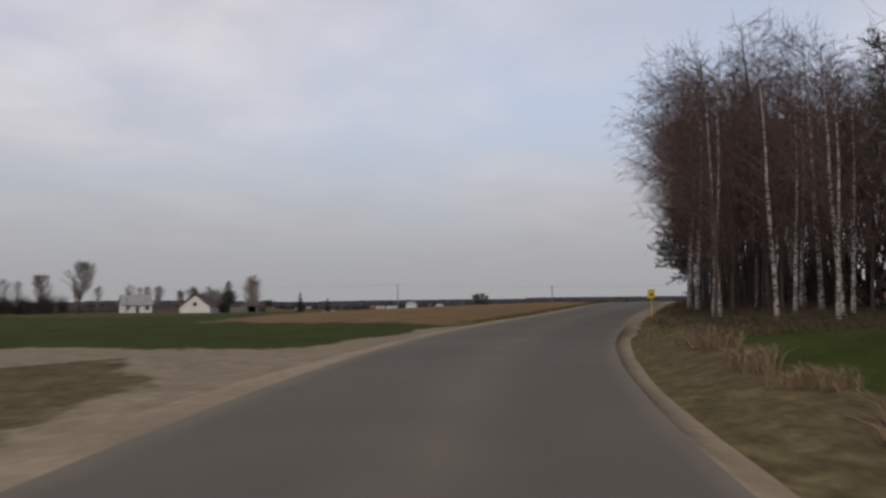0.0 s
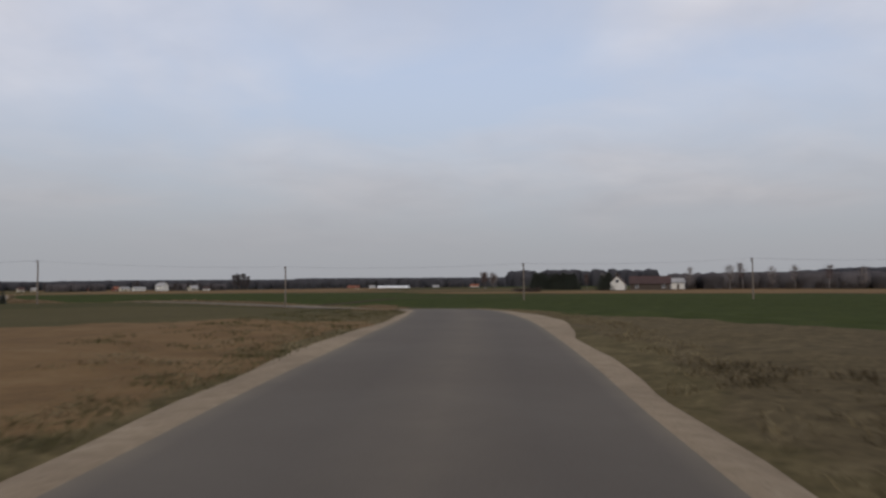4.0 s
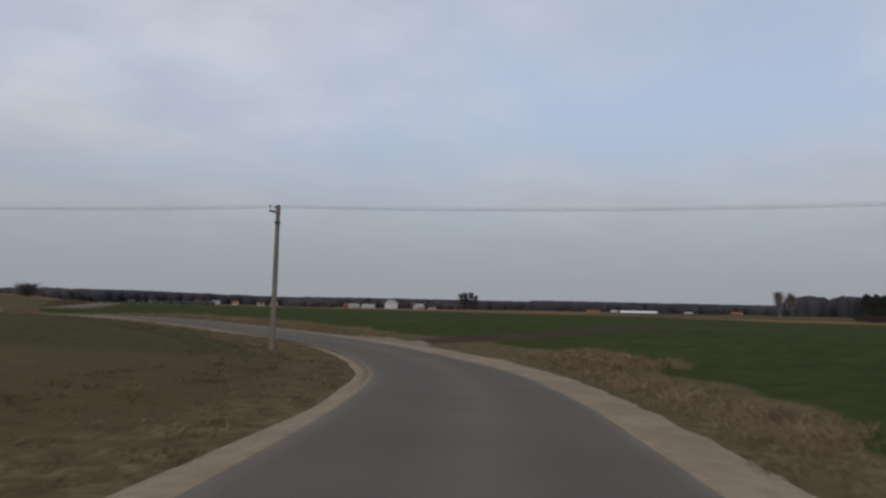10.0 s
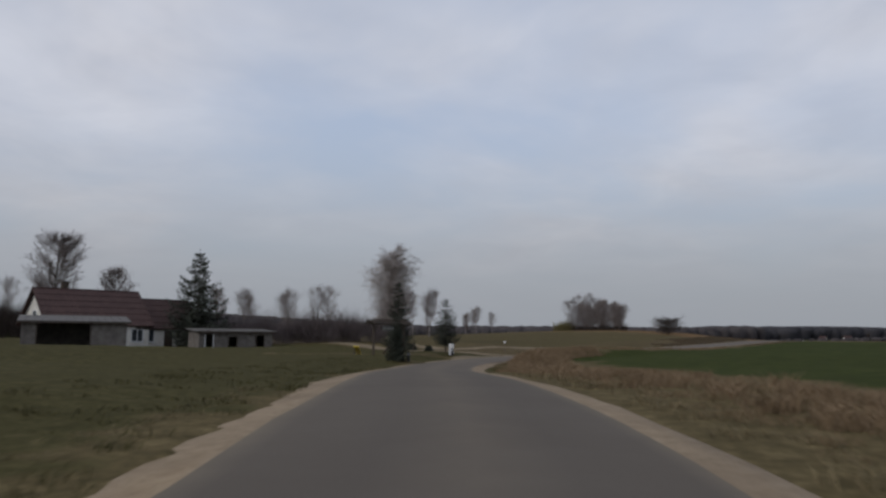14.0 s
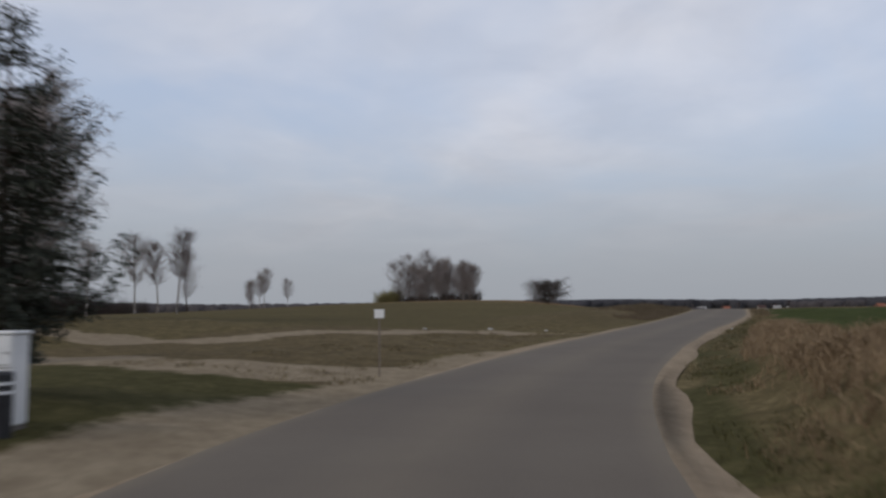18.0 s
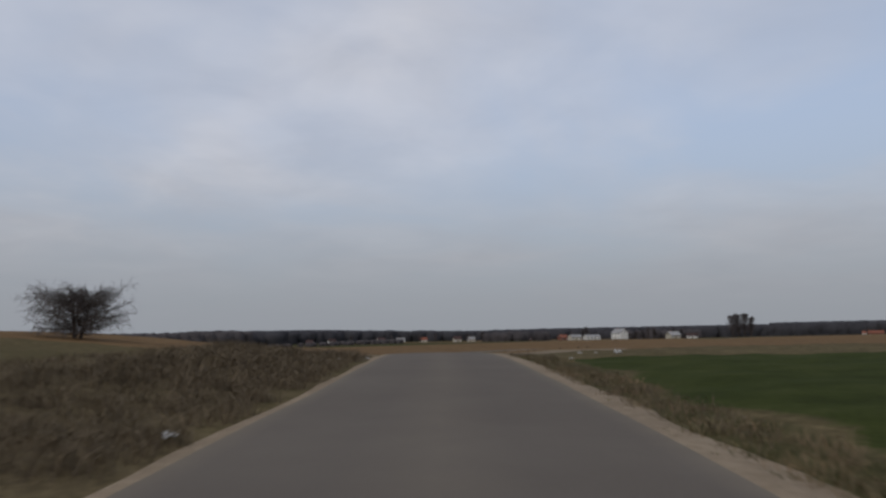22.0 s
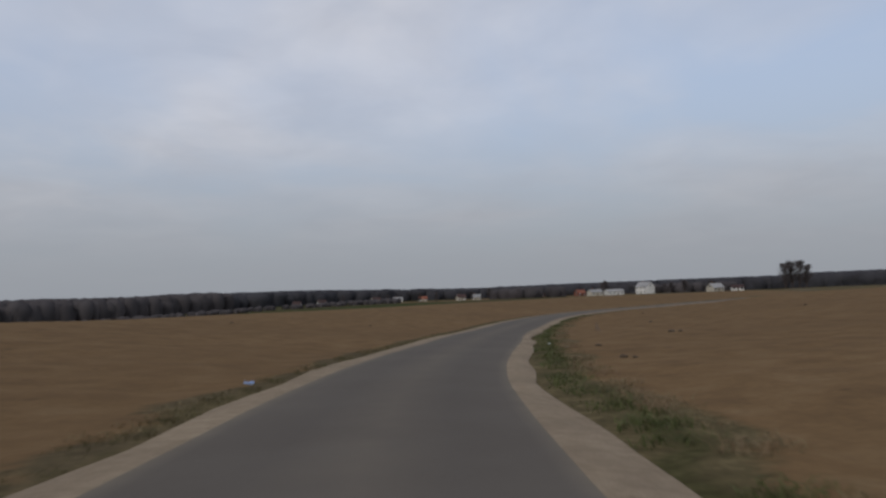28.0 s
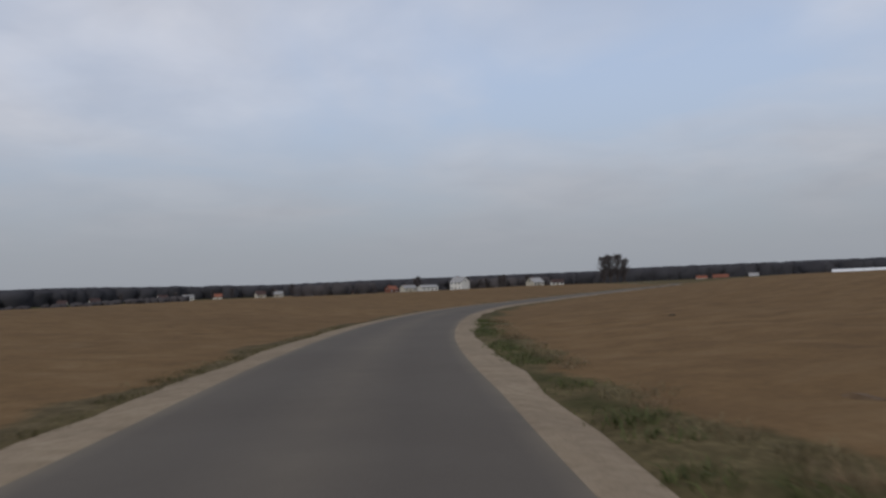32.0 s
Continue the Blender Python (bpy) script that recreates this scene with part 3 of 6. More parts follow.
# the worn asphalt edges, metres beside the axis
EDGE_L = np.interp(TAU, [0.5, 1.5, 2.0, 2.5, 3.5, 4.4, 6.5, 7.6, 9.5, 12, 12.6, 14.4, 14.7, 15.6, 16.9, 17.5, 18, 20.5, 21, 22.6, 24.5, 26, 27.6, 29.0, 29.8, 30.6, 31.7, 32.6],
                   [2.9, 2.85, 2.5, 2.3, 2.55, 2.4, 2.48, 2.3, 2.52, 2.4, 2.52, 2.5, 2.7, 2.6, 2.36, 2.28, 2.2, 2.25, 2.45, 2.78, 2.56, 2.4, 2.3, 2.3, 2.25, 2.2, 2.3, 2.25]) - HALF
EDGE_R = np.interp(TAU, [0.5, 1.0, 1.6, 2.5, 3.6, 6.5, 7.5, 8.0, 9.5, 9.8, 12.0, 12.5, 13, 14.5, 17, 17.5, 18.5, 20.5, 22.6, 23.2, 24.4, 26, 27.6, 29.5, 30.5, 32.5],
                   [2.35, 2.5, 2.55, 2.32, 2.25, 2.25, 2.37, 2.45, 2.2, 2.32, 2.1, 1.95, 2.3, 2.35, 2.1, 2.35, 2.55, 2.42, 2.95, 2.9, 2.6, 2.3, 2.15, 2.2, 2.35, 2.35]) - HALF
ASPHALT = asphalt_material(*(np.interp([17.0, 25.6], TAU, np.arange(len(TAU))) * 1.2 / 4.7))
road = ribbon("road", np.linspace(-HALF, HALF, 9), [0.05, 0.025, 0.01, 0.0, 0, 0.0, 0.01, 0.025, 0.05], ASPHALT,
              [eL - EDGE_L, -0.6 * EDGE_L, 0, 0, 0, 0, 0, 0.6 * EDGE_R, eR + EDGE_R], uv=True)
tagged(road, "worn grey asphalt country road with sandy crumbling edges", "road", kind="structure")


def shoulder(name, sgn):
    # wider where vehicles cut the bends
    wide = np.interp(TAU, [-6, 0.5, 1.2, 2, 2.6, 3.3, 5.2, 5.8, 6.6, 8, 10, 11, 12, 13, 14, 15, 17, 18.26, 18.36, 19.2, 19.6, 21.8, 24, 26, 30, 36],
                     [0.8, 0.6, 0.55, 0.75, 1.1, 0.8, 0.8, 1.8, 1.5, 1.15, 1.0, 1.4, 2.3, 1.8, 1.2, 1.03, 0.7, 0.75, 0.75, 0.8, 0.85, 0.98, 1.15, 0.9, 0.9, 0.9] if sgn > 0 else
                     [1.5, 1.5, 1.1, 1.2, 1.18, 1.15, 1.1, 0.9, 0.85, 0.8, 0.8, 0.8, 0.5, 0.25, 0.55, 0.95, 0.75, 1.0, 0.3, 0.3, 0.95, 1.05, 0.75, 0.8, 1.2, 1.2])
    o, edge_ = HALF - 0.1, EDGE_R if sgn > 0 else EDGE_L
    return ribbon(name, [sgn * o, sgn * (o + 0.32), sgn * (o + 0.6), sgn * (o + 0.8)], [0.058, 0.05, 0.07, 0.13], GRAVEL,
                  [sgn * edge_, sgn * (edge_ + (wide - 1) * 0.4), sgn * (edge_ * 0.6 + wide - 1) + sgn * wander(0.16), sgn * (edge_ * 0.6 + wide - 1) + sgn * wander(0.36) + sgn * 0.12])


tagged(shoulder("pavement", 1), "pale sandy gravel shoulder beside the asphalt", "shoulder", kind="structure")
tagged(shoulder("pavement", -1), "pale sandy gravel shoulder beside the asphalt", "shoulder", kind="structure")


# ---- materials of the things ----


def birch_bark():
    """White paper bark, greyed in blotches, with sharp black scars that lie across the trunk."""
    m, n, l, b = shader("birch_bark", 0.85, 0.0, 0.3)
    grey = noise_at(n, l, 2.2, 5.0)
    col = ramp(n, l, grey, (0.34, (0.13, 0.108, 0.095)), (0.62, (0.38, 0.345, 0.312)))
    scar = noise_at(n, l, 8.0, 3.0, stretch=(1.0, 1.0, 2.4))
    col = mixed(n, l, ramp(n, l, scar, (0.44, (0.95,) * 3), (0.49, (0.0,) * 3)), col, (0.028, 0.024, 0.022))
    l.new(col, b.inputs["Base Color"])
    bumped(n, l, b, scar, 0.3, 0.01)
    return m


BARK_BIRCH = birch_bark()
BARK_DARK = plain("dark_bark", (0.036, 0.026, 0.021), (0.092, 0.068, 0.054), 9.0, 0.95, bump=0.5, stretch=(2, 2, 0.6), vary=0.2)
BARK_PINE = plain("pine_bark", (0.034, 0.027, 0.023), (0.082, 0.062, 0.050), 8.0, 0.95, bump=0.5, stretch=(2, 2, 0.6), vary=0.2)
TWIG_BIRCH = island("birch_twigs", (0.070, 0.044, 0.037), (0.150, 0.098, 0.084))
TWIG_GREY = island("grey_twigs", (0.15, 0.128, 0.12), (0.33, 0.285, 0.265))
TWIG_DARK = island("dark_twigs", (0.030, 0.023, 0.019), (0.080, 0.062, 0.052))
NEEDLE_PINE = island("pine_needles", (0.056, 0.068, 0.058), (0.142, 0.160, 0.128))
NEEDLE_SPRUCE = island("spruce_needles", (0.036, 0.041, 0.032), (0.092, 0.102, 0.076))
# skyline wood: distance haze is put into the colour, lifted and slightly blue
HAZED_FAR_WOOD = island("far_wood_hazed", (0.050, 0.049, 0.054), (0.062, 0.060, 0.065), 0.98, 0.0, 0.1)
FAR_BARE = island("far_bare_wood", (0.062, 0.056, 0.057), (0.088, 0.079, 0.079), 0.98, 0.0, 0.15)
DRY_GRASS = island("dry_grass", (0.10, 0.078, 0.042), (0.27, 0.215, 0.12))
TAN_GRASS = island("tan_tall_grass", (0.15, 0.104, 0.062), (0.34, 0.242, 0.145))
GREEN_GRASS = island("green_grass", (0.052, 0.049, 0.019), (0.118, 0.104, 0.044))
WEED_STALK = island("weed_stalks", (0.082, 0.063, 0.041), (0.195, 0.148, 0.092))
FRESH_GRASS = island("fresh_green_grass", (0.052, 0.062, 0.021), (0.125, 0.138, 0.052))
HEDGE_TWIG = island("hedge_twigs", (0.100, 0.080, 0.076), (0.235, 0.192, 0.182))
BIRCH_HAZE = island("pale_birch_twigs", (0.25, 0.215, 0.198), (0.50, 0.445, 0.412))
WOOD_GRASS = island("wood_grass", (0.048, 0.037, 0.020), (0.120, 0.090, 0.048))
WHITE_WALL = plain("white_render", (0.60, 0.58, 0.53), (0.78, 0.76, 0.71), 3.0, 0.9, bump=0.15, vary=0.08)
CREAM_WALL = plain("cream_render", (0.42, 0.38, 0.30), (0.60, 0.55, 0.45), 3.0, 0.9, bump=0.15, vary=0.1)
GREY_BLOCK = plain("grey_block", (0.110, 0.098, 0.088), (0.215, 0.195, 0.176), 2.5, 0.95, bump=0.4, vary=0.1)
BRICK_RED = plain("red_brick", (0.16, 0.062, 0.042), (0.28, 0.125, 0.085), 6.0, 0.92, bump=0.3, vary=0.1)
ROOF_DARK = plain("dark_roof", (0.038, 0.022, 0.020), (0.088, 0.050, 0.044), 7.0, 0.8, bump=0.3, vary=0.15)
ROOF_RED = plain("red_roof", (0.17, 0.058, 0.036), (0.30, 0.115, 0.07), 7.0, 0.82, bump=0.3, vary=0.15)
ROOF_FELT = plain("grey_felt_roof", (0.075, 0.07, 0.066), (0.15, 0.142, 0.135), 5.0, 0.9, bump=0.2, vary=0.1)
ROOF_GREY = plain("grey_sheet_roof", (0.22, 0.215, 0.21), (0.38, 0.37, 0.36), 5.0, 0.75, bump=0.2, vary=0.15)
TIMBER = plain("weathered_timber", (0.045, 0.034, 0.026), (0.105, 0.082, 0.064), 14.0, 0.9, bump=0.5, stretch=(3, 3, 0.4))
POLE_WOOD = plain("pole_wood", (0.13, 0.105, 0.085), (0.24, 0.20, 0.165), 12.0, 0.9, bump=0.4, stretch=(4, 4, 0.25))
IRON = plain("rusty_iron", (0.035, 0.026, 0.022), (0.085, 0.06, 0.048), 20.0, 0.7, 0.6, bump=0.2)
WIRE = plain("aluminium_wire", (0.16, 0.165, 0.18), (0.25, 0.255, 0.27), 10.0, 0.55, 0.5, bump=0)
PORCELAIN = plain("brown_porcelain", (0.06, 0.03, 0.02), (0.11, 0.06, 0.04), 10.0, 0.25, bump=0)
YELLOW = plain("yellow_enamel", (0.50, 0.36, 0.02), (0.72, 0.55, 0.04), 5.0, 0.55, bump=0.1)
WHITE_PLASTIC = plain("white_plastic", (0.62, 0.63, 0.64), (0.80, 0.80, 0.80), 4.0, 0.5, bump=0.1)
BLACK_PLASTIC = plain("black_plastic", (0.012, 0.012, 0.014), (0.04, 0.04, 0.044), 6.0, 0.5, bump=0.1)
STONE = plain("field_stone", (0.20, 0.185, 0.165), (0.46, 0.44, 0.41), 9.0, 0.92, bump=0.6, vary=0.2)
DIRT = plain("ploughed_clod", (0.05, 0.036, 0.024), (0.11, 0.08, 0.052), 9.0, 0.97, bump=0.6, vary=0.2)

TURNED_EARTH = plain("turned_earth", (0.092, 0.057, 0.030), (0.158, 0.100, 0.052), 5.0, 0.97, bump=0.6)


def glass_material():
    m, n, l, b = shader("window_glass", 0.08, 0.0, 0.6)
    b.inputs["Base Color"].default_value = (0.03, 0.036, 0.042, 1)
    return m


GLASS = glass_material()


# ---- shapes ----
def link_mesh(name, bm, material, parent=None, label="", smooth_faces=False):
    me = bpy.data.meshes.new(name)
    bm.normal_update()
    bm.to_mesh(me)
    bm.free()
    if smooth_faces:
        me.polygons.foreach_set("use_smooth", np.ones(len(me.polygons), bool))
    me.materials.append(material)
    ob = new(name, me)
    if parent is not None:
        ob.parent = parent
    if label:
        ob["label"] = label
    return ob


part = link_mesh


def box(bm, x0, x1, y0, y1, z0, z1, bevel=0.0, m=None):
    r = bmesh.ops.create_cube(bm, size=1.0, matrix=Matrix.Translation(((x0 + x1) / 2, (y0 + y1) / 2, (z0 + z1) / 2)) @ Matrix.Diagonal((x1 - x0, y1 - y0, z1 - z0, 1)))
    if bevel:
        es = list({e for v in r["verts"] for e in v.link_edges})
        g = bmesh.ops.bevel(bm, geom=es, offset=bevel, segments=1, affect="EDGES", profile=0.5)
        vs = list({v for f in g["faces"] for v in f.verts} | {v for v in r["verts"] if v.is_valid})
    else:
        vs = r["verts"]
    if m is not None:
        bmesh.ops.transform(bm, matrix=m, verts=vs)
    return vs


def boxed(x0, x1, y0, y1, z0, z1, bevel=0.0, m=None):
    bm = bmesh.new()
    box(bm, x0, x1, y0, y1, z0, z1, bevel, m)
    return bm


def rod(bm, a, b, r0, r1=None, sides=8, cap=True):
    a, b = Vector(a), Vector(b)
    r1 = r0 if r1 is None else r1
    d = b - a
    if d.length < 1e-6:
        return
    q = d.to_track_quat("Z", "Y").to_matrix().to_4x4()
    bmesh.ops.create_cone(bm, cap_ends=cap, segments=sides, radius1=r0, radius2=max(r1, 1e-4), depth=d.length,
                          matrix=Matrix.Translation((a + b) / 2) @ q)


def rodded(a, b, r0, r1=None, sides=8):
    bm = bmesh.new()
    rod(bm, a, b, r0, r1, sides)
    return bm


class Soup:
    """Vertices and faces gathered fast, for twigs, blades and needles."""

    def __init__(self):
        self.v, self.f = [], []

    def tube(self, pts, radii, sides=4):
        base = len(self.v)
        n = len(pts)
        for i in range(n):
            d = (pts[min(i + 1, n - 1)] - pts[max(i - 1, 0)]).normalized()
            u = d.orthogonal().normalized()
            w = d.cross(u)
            for k in range(sides):
                a = 2 * math.pi * k / sides
                self.v.append(pts[i] + (u * math.cos(a) + w * math.sin(a)) * radii[i])
        for i in range(n - 1):
            for k in range(sides):
                a, b = base + i * sides + k, base + i * sides + (k + 1) % sides
                self.f.append((a, b, b + sides, a + sides))

    def spike(self, a, b, r, sides=3):
        """A thin twig: a tapering prism that ends in a point."""
        base = len(self.v)
        d = (b - a)
        if d.length < 1e-6:
            return
        u = d.orthogonal().normalized()
        w = d.normalized().cross(u)
        for k in range(sides):
            t = 2 * math.pi * k / sides
            self.v.append(a + (u * math.cos(t) + w * math.sin(t)) * r)
        self.v.append(b)
        for k in range(sides):
            self.f.append((base + k, base + (k + 1) % sides, base + sides))

    def leaf(self, c, d, n, length, width):
        """A small bent leaf or needle spray."""
        base = len(self.v)
        s = d.cross(n).normalized() * width
        self.v += [c, c + d * length * 0.5 + s + n * width * 0.35, c + d * length, c + d * length * 0.5 - s + n * width * 0.35]
        self.f += [(base, base + 1, base + 2), (base, base + 2, base + 3)]

    def object(self, name, material, parent=None, label="", smooth_faces=False):
        me = bpy.data.meshes.new(name)
        me.from_pydata([tuple(p) for p in self.v], [], self.f)
        me.materials.append(material)
        if smooth_faces:
            me.polygons.foreach_set("use_smooth", np.ones(len(me.polygons), bool))
        ob = new(name, me)
        if parent is not None:
            ob.parent = parent
        if label:
            ob["label"] = label
        return ob


def rnd(r, a, b):
    return a + (b - a) * r.random()


def turned(d, r, spread_angle):
    """d turned away from itself by about that angle, to a random side."""
    u = d.orthogonal().normalized()
    w = d.cross(u)
    a = r.random() * 2 * math.pi
    return (d * math.cos(spread_angle) + (u * math.cos(a) + w * math.sin(a)) * math.sin(spread_angle)).normalized()


def empty_thing(name, label, category, group="", loc=(0, 0, 0), rz=0.0):
    e = new(name)
    e.empty_display_size = 0.2
    e.matrix_basis = pose(*loc, 0, 0, rz)
    return tagged(e, label, category, group)


# ---- trees ----
def bare_tree(name, seed, h, trunk_r, crown_from, crown_w, bark, twig, label, category="tree", group="", lean=0.05, stems=1,
              limbs=26, twigs=16, droop=0.0, up=0.55, twig_r=0.012, twig_len=0.55, one_side=None):
    """A leafless tree: bent tapering stems, limbs, and many fine twigs that make the haze of its crown."""
    r = random.Random(seed)
    e = empty_thing(name, label, category, group)
    ts, cs = Soup(), Soup()
    for s in range(stems):
        ang = 2 * math.pi * s / max(stems, 1) + r.random()
        sway = lean + (0.14 if stems > 1 else 0)
        hh = h * (1 if s == 0 else rnd(r, 0.78, 0.97))
        pts, p = [], Vector((0.18 * math.cos(ang), 0.18 * math.sin(ang), -0.15)) if stems > 1 else Vector((0, 0, -0.15))
        n = 9
        d = Vector((math.cos(ang) * sway, math.sin(ang) * sway, 1)).normalized()
        for i in range(n + 1):
            pts.append(p.copy())
            d = (d + Vector((rnd(r, -0.05, 0.05), rnd(r, -0.05, 0.05), 0.06))).normalized()
            p = p + d * (hh / n)
        radii = [trunk_r * (1.25 if i == 0 else 1) * (1 - i / n) ** 0.8 + 0.012 for i in range(n + 1)]
        ts.tube(pts, radii, 6)
        for k in range(limbs):
            u = crown_from + (1 - crown_from) * (k + r.random()) / limbs
            i = min(int(u * n), n - 1)
            base = pts[i].lerp(pts[i + 1], u * n - i)
            shape = math.sin(math.pi * min(max((u - crown_from) / (1 - crown_from) * 0.86 + 0.14, 0), 1)) ** 0.7
            ll = crown_w * 0.5 * shape * rnd(r, 0.6, 1.1) + 0.25
            a = r.random() * 2 * math.pi
            if one_side is not None and r.random() < 0.55:
                a = one_side + rnd(r, -1.0, 1.0)
                ll *= 1.45
            out = Vector((math.cos(a), math.sin(a), up + rnd(r, -0.2, 0.35))).normalized()
            lp, q, od = [base], base.copy(), out.copy()
            for j in range(4):
                od = (od + Vector((rnd(r, -0.2, 0.2), rnd(r, -0.2, 0.2), rnd(r, -0.05, 0.2) - droop * j * 0.16))).normalized()
                q = q + od * (ll / 4)
                lp.append(q.copy())
            lr = max(trunk_r * 0.28 * (1 - u * 0.6), 0.01)
            (cs if bark is BARK_BIRCH else ts).tube(lp, [lr, lr * 0.75, lr * 0.5, lr * 0.32, 0.004], 3)
            for j in range(twigs):
                v = 0.12 + 0.88 * (j + r.random()) / twigs
                m = min(int(v * 4), 3)
                b = lp[m].lerp(lp[m + 1], v * 4 - m)
                td = turned((lp[m + 1] - lp[m]).normalized(), r, rnd(r, 0.35, 1.05))
                td = (td + Vector((0, 0, 0.25 - droop * 1.1))).normalized()
                tl = twig_len * rnd(r, 0.6, 1.3)
                c = b + td * tl
                cs.spike(b, c, twig_r)
                for _ in range(3):
                    g = b.lerp(c, rnd(r, 0.2, 0.9))
                    gd = (turned(td, r, rnd(r, 0.3, 0.8)) + Vector((0, 0, -droop * 0.7))).normalized()
                    cs.spike(g, g + gd * tl * rnd(r, 0.45, 0.85), twig_r * 0.7)
    ts.object("trunk", bark, e, smooth_faces=True)
    cs.object("crown", twig, e)
    return e


def spruce_tree(name, seed, h, w, label, group="", sparse=1.0, needle=None, bare_foot=0.06, fine=0.055, lift=0.3, taper=0.85):
    """A spruce: whorls of drooping boughs whose tips turn up, with branchlets feathered by short needle sprays."""
    r = random.Random(seed)
    e = empty_thing(name, label, "spruce tree", group)
    ts, cs = Soup(), Soup()
    pts = [Vector((rnd(r, -0.02, 0.02) * h * 0.2, rnd(r, -0.02, 0.02) * h * 0.2, -0.12 + (h + 0.12) * i / 8)) for i in range(9)]
    ts.tube(pts, [max(h * 0.014 * (1 - i / 8.3), 0.008) for i in range(9)], 6)
    levels = int(max(24, h * 6.0))
    for k in range(levels):
        u = bare_foot + (0.96 - bare_foot) * k / (levels - 1)
        rad = w * 0.5 * (1 - u) ** taper * min(1.0, 0.6 + 3.0 * (u - bare_foot)) + 0.05
        n = max(3, int(5 * (1 - u) + 2.5))
        a0 = r.random() * 6.3
        for j in range(n):
            a = a0 + 2 * math.pi * (j + rnd(r, -0.3, 0.3)) / n
            ll = rad * rnd(r, 0.5, 1.15)
            out = Vector((math.cos(a), math.sin(a), 0))
            across = Vector((-out.y, out.x, 0))
            b = Vector((0, 0, h * u + rnd(r, -0.02, 0.02) * h))
            sag = (0.22 - 0.3 * u) * ll
            bough = [b, b + out * ll * 0.35 + Vector((0, 0, -sag * 0.6)), b + out * ll * 0.72 + Vector((0, 0, -sag)), b + out * ll + Vector((0, 0, -sag + lift * ll * rnd(r, 0.5, 1.2)))]
            ts.tube(bough, [0.011 * h / 5 + 0.004, 0.009 * h / 5 + 0.003, 0.006 * h / 5 + 0.002, 0.002], 3)
            m = max(4, int(ll / fine * 0.42 * sparse) + 3)
            for q in range(m):
                v = 0.1 + 0.9 * (q + r.random()) / m
                i = min(int(v * 3), 2)
                p = bough[i].lerp(bough[i + 1], v * 3 - i)
                for sd in (-1, 1):
                    d = (out * rnd(r, 0.35, 0.9) + across * sd * rnd(r, 0.5, 1.0) + Vector((0, 0, rnd(r, -0.8, 0.1) + 0.5 * u))).normalized()
                    bl = (0.10 + 0.26 * ll * (1.1 - v)) * rnd(r, 0.6, 1.2)
                    for t in range(max(2, int(bl / fine * 0.8))):
                        c = p + d * bl * (t + r.random()) / max(2, int(bl / fine * 0.8))
                        dd = (d + Vector((rnd(r, -0.7, 0.7), rnd(r, -0.7, 0.7), rnd(r, -0.8, 0.25)))).normalized()
                        cs.leaf(c, dd, Vector((rnd(r, -0.6, 0.6), rnd(r, -0.6, 0.6), 1)).normalized(), fine * rnd(r, 1.3, 2.6), fine * 0.42)
    for q in range(24):
        dd = Vector((rnd(r, -1, 1), rnd(r, -1, 1), rnd(r, 0.3, 1.4))).normalized()
        cs.leaf(Vector((pts[8].x, pts[8].y, h - 0.14 * h * r.random())), dd, Vector((0.3, 0, 1)), fine * 1.8, fine * 0.3)
    ts.object("trunk", BARK_DARK, e)
    cs.object("crown", needle or NEEDLE_SPRUCE, e)
    return e


def pine_tree(name, seed, h, w, label, crown_from=0.35, group="", boughs=34, one_side=None, needles=13, thin=0.014, low=1.0):
    """A pine: bare lower trunk, twisting boughs that end in bunches of needles."""
    r = random.Random(seed)
    e = empty_thing(name, label, "pine tree", group)
    ts, cs = Soup(), Soup()
    pts = [Vector((0.25 * math.sin(i * 0.7 + seed) * i / 9, 0.2 * math.cos(i * 0.9) * i / 9, -0.15 + (h + 0.15) * i / 9)) for i in range(10)]
    ts.tube(pts, [max(h * 0.0098 * (1 - i / 10.5), 0.018) for i in range(10)], 7)
    for k in range(boughs):
        u = crown_from + (0.98 - crown_from) * (k + r.random()) / boughs
        i = min(int(u * 9), 8)
        b = pts[i].lerp(pts[i + 1], u * 9 - i)
        s = (u - crown_from) / (1 - crown_from)
        ll = w * 0.5 * (1 - s * 0.75) * rnd(r, 0.65, 1.1) * min(1.0, low + (1 - low) * s / 0.3)
        a = r.random() * 6.283
        if one_side is not None and r.random() < 0.6:
            a = one_side + rnd(r, -0.9, 0.9)
            ll *= 1.15
        elif one_side is not None:
            ll *= 0.5
        d = Vector((math.cos(a), math.sin(a), 0.12 + 0.5 * s)).normalized()
        lp, q = [b], b.copy()
        for j in range(5):
            d = (d + Vector((rnd(r, -0.25, 0.25), rnd(r, -0.25, 0.25), rnd(r, -0.08, 0.16)))).normalized()
            q = q + d * ll / 5
            lp.append(q.copy())
        ts.tube(lp, [0.036 * (1 - 0.5 * s), 0.029, 0.022, 0.016, 0.01, 0.004], 4)
        for j in range(int(9 * ll) + 8):
            v = rnd(r, 0.2, 1.0)
            m = min(int(v * 5), 4)
            g = lp[m].lerp(lp[m + 1], v * 5 - m)
            td = turned((lp[m + 1] - lp[m]).normalized(), r, rnd(r, 0.3, 1.0))
            td = (td + Vector((0, 0, 0.3))).normalized()
            tl = rnd(r, 0.25, 0.6)
            tip = g + td * tl
            ts.spike(g, tip, 0.009)
            for t in range(needles):
                nd = turned(td, r, rnd(r, 0.25, 1.15))
                c = g.lerp(tip, rnd(r, 0.45, 1.05))
                cs.leaf(c, nd, nd.orthogonal().normalized(), rnd(r, 0.07, 0.13), thin)
    ts.object("trunk", BARK_PINE, e, smooth_faces=True)
    cs.object("crown", NEEDLE_PINE, e)
    return e


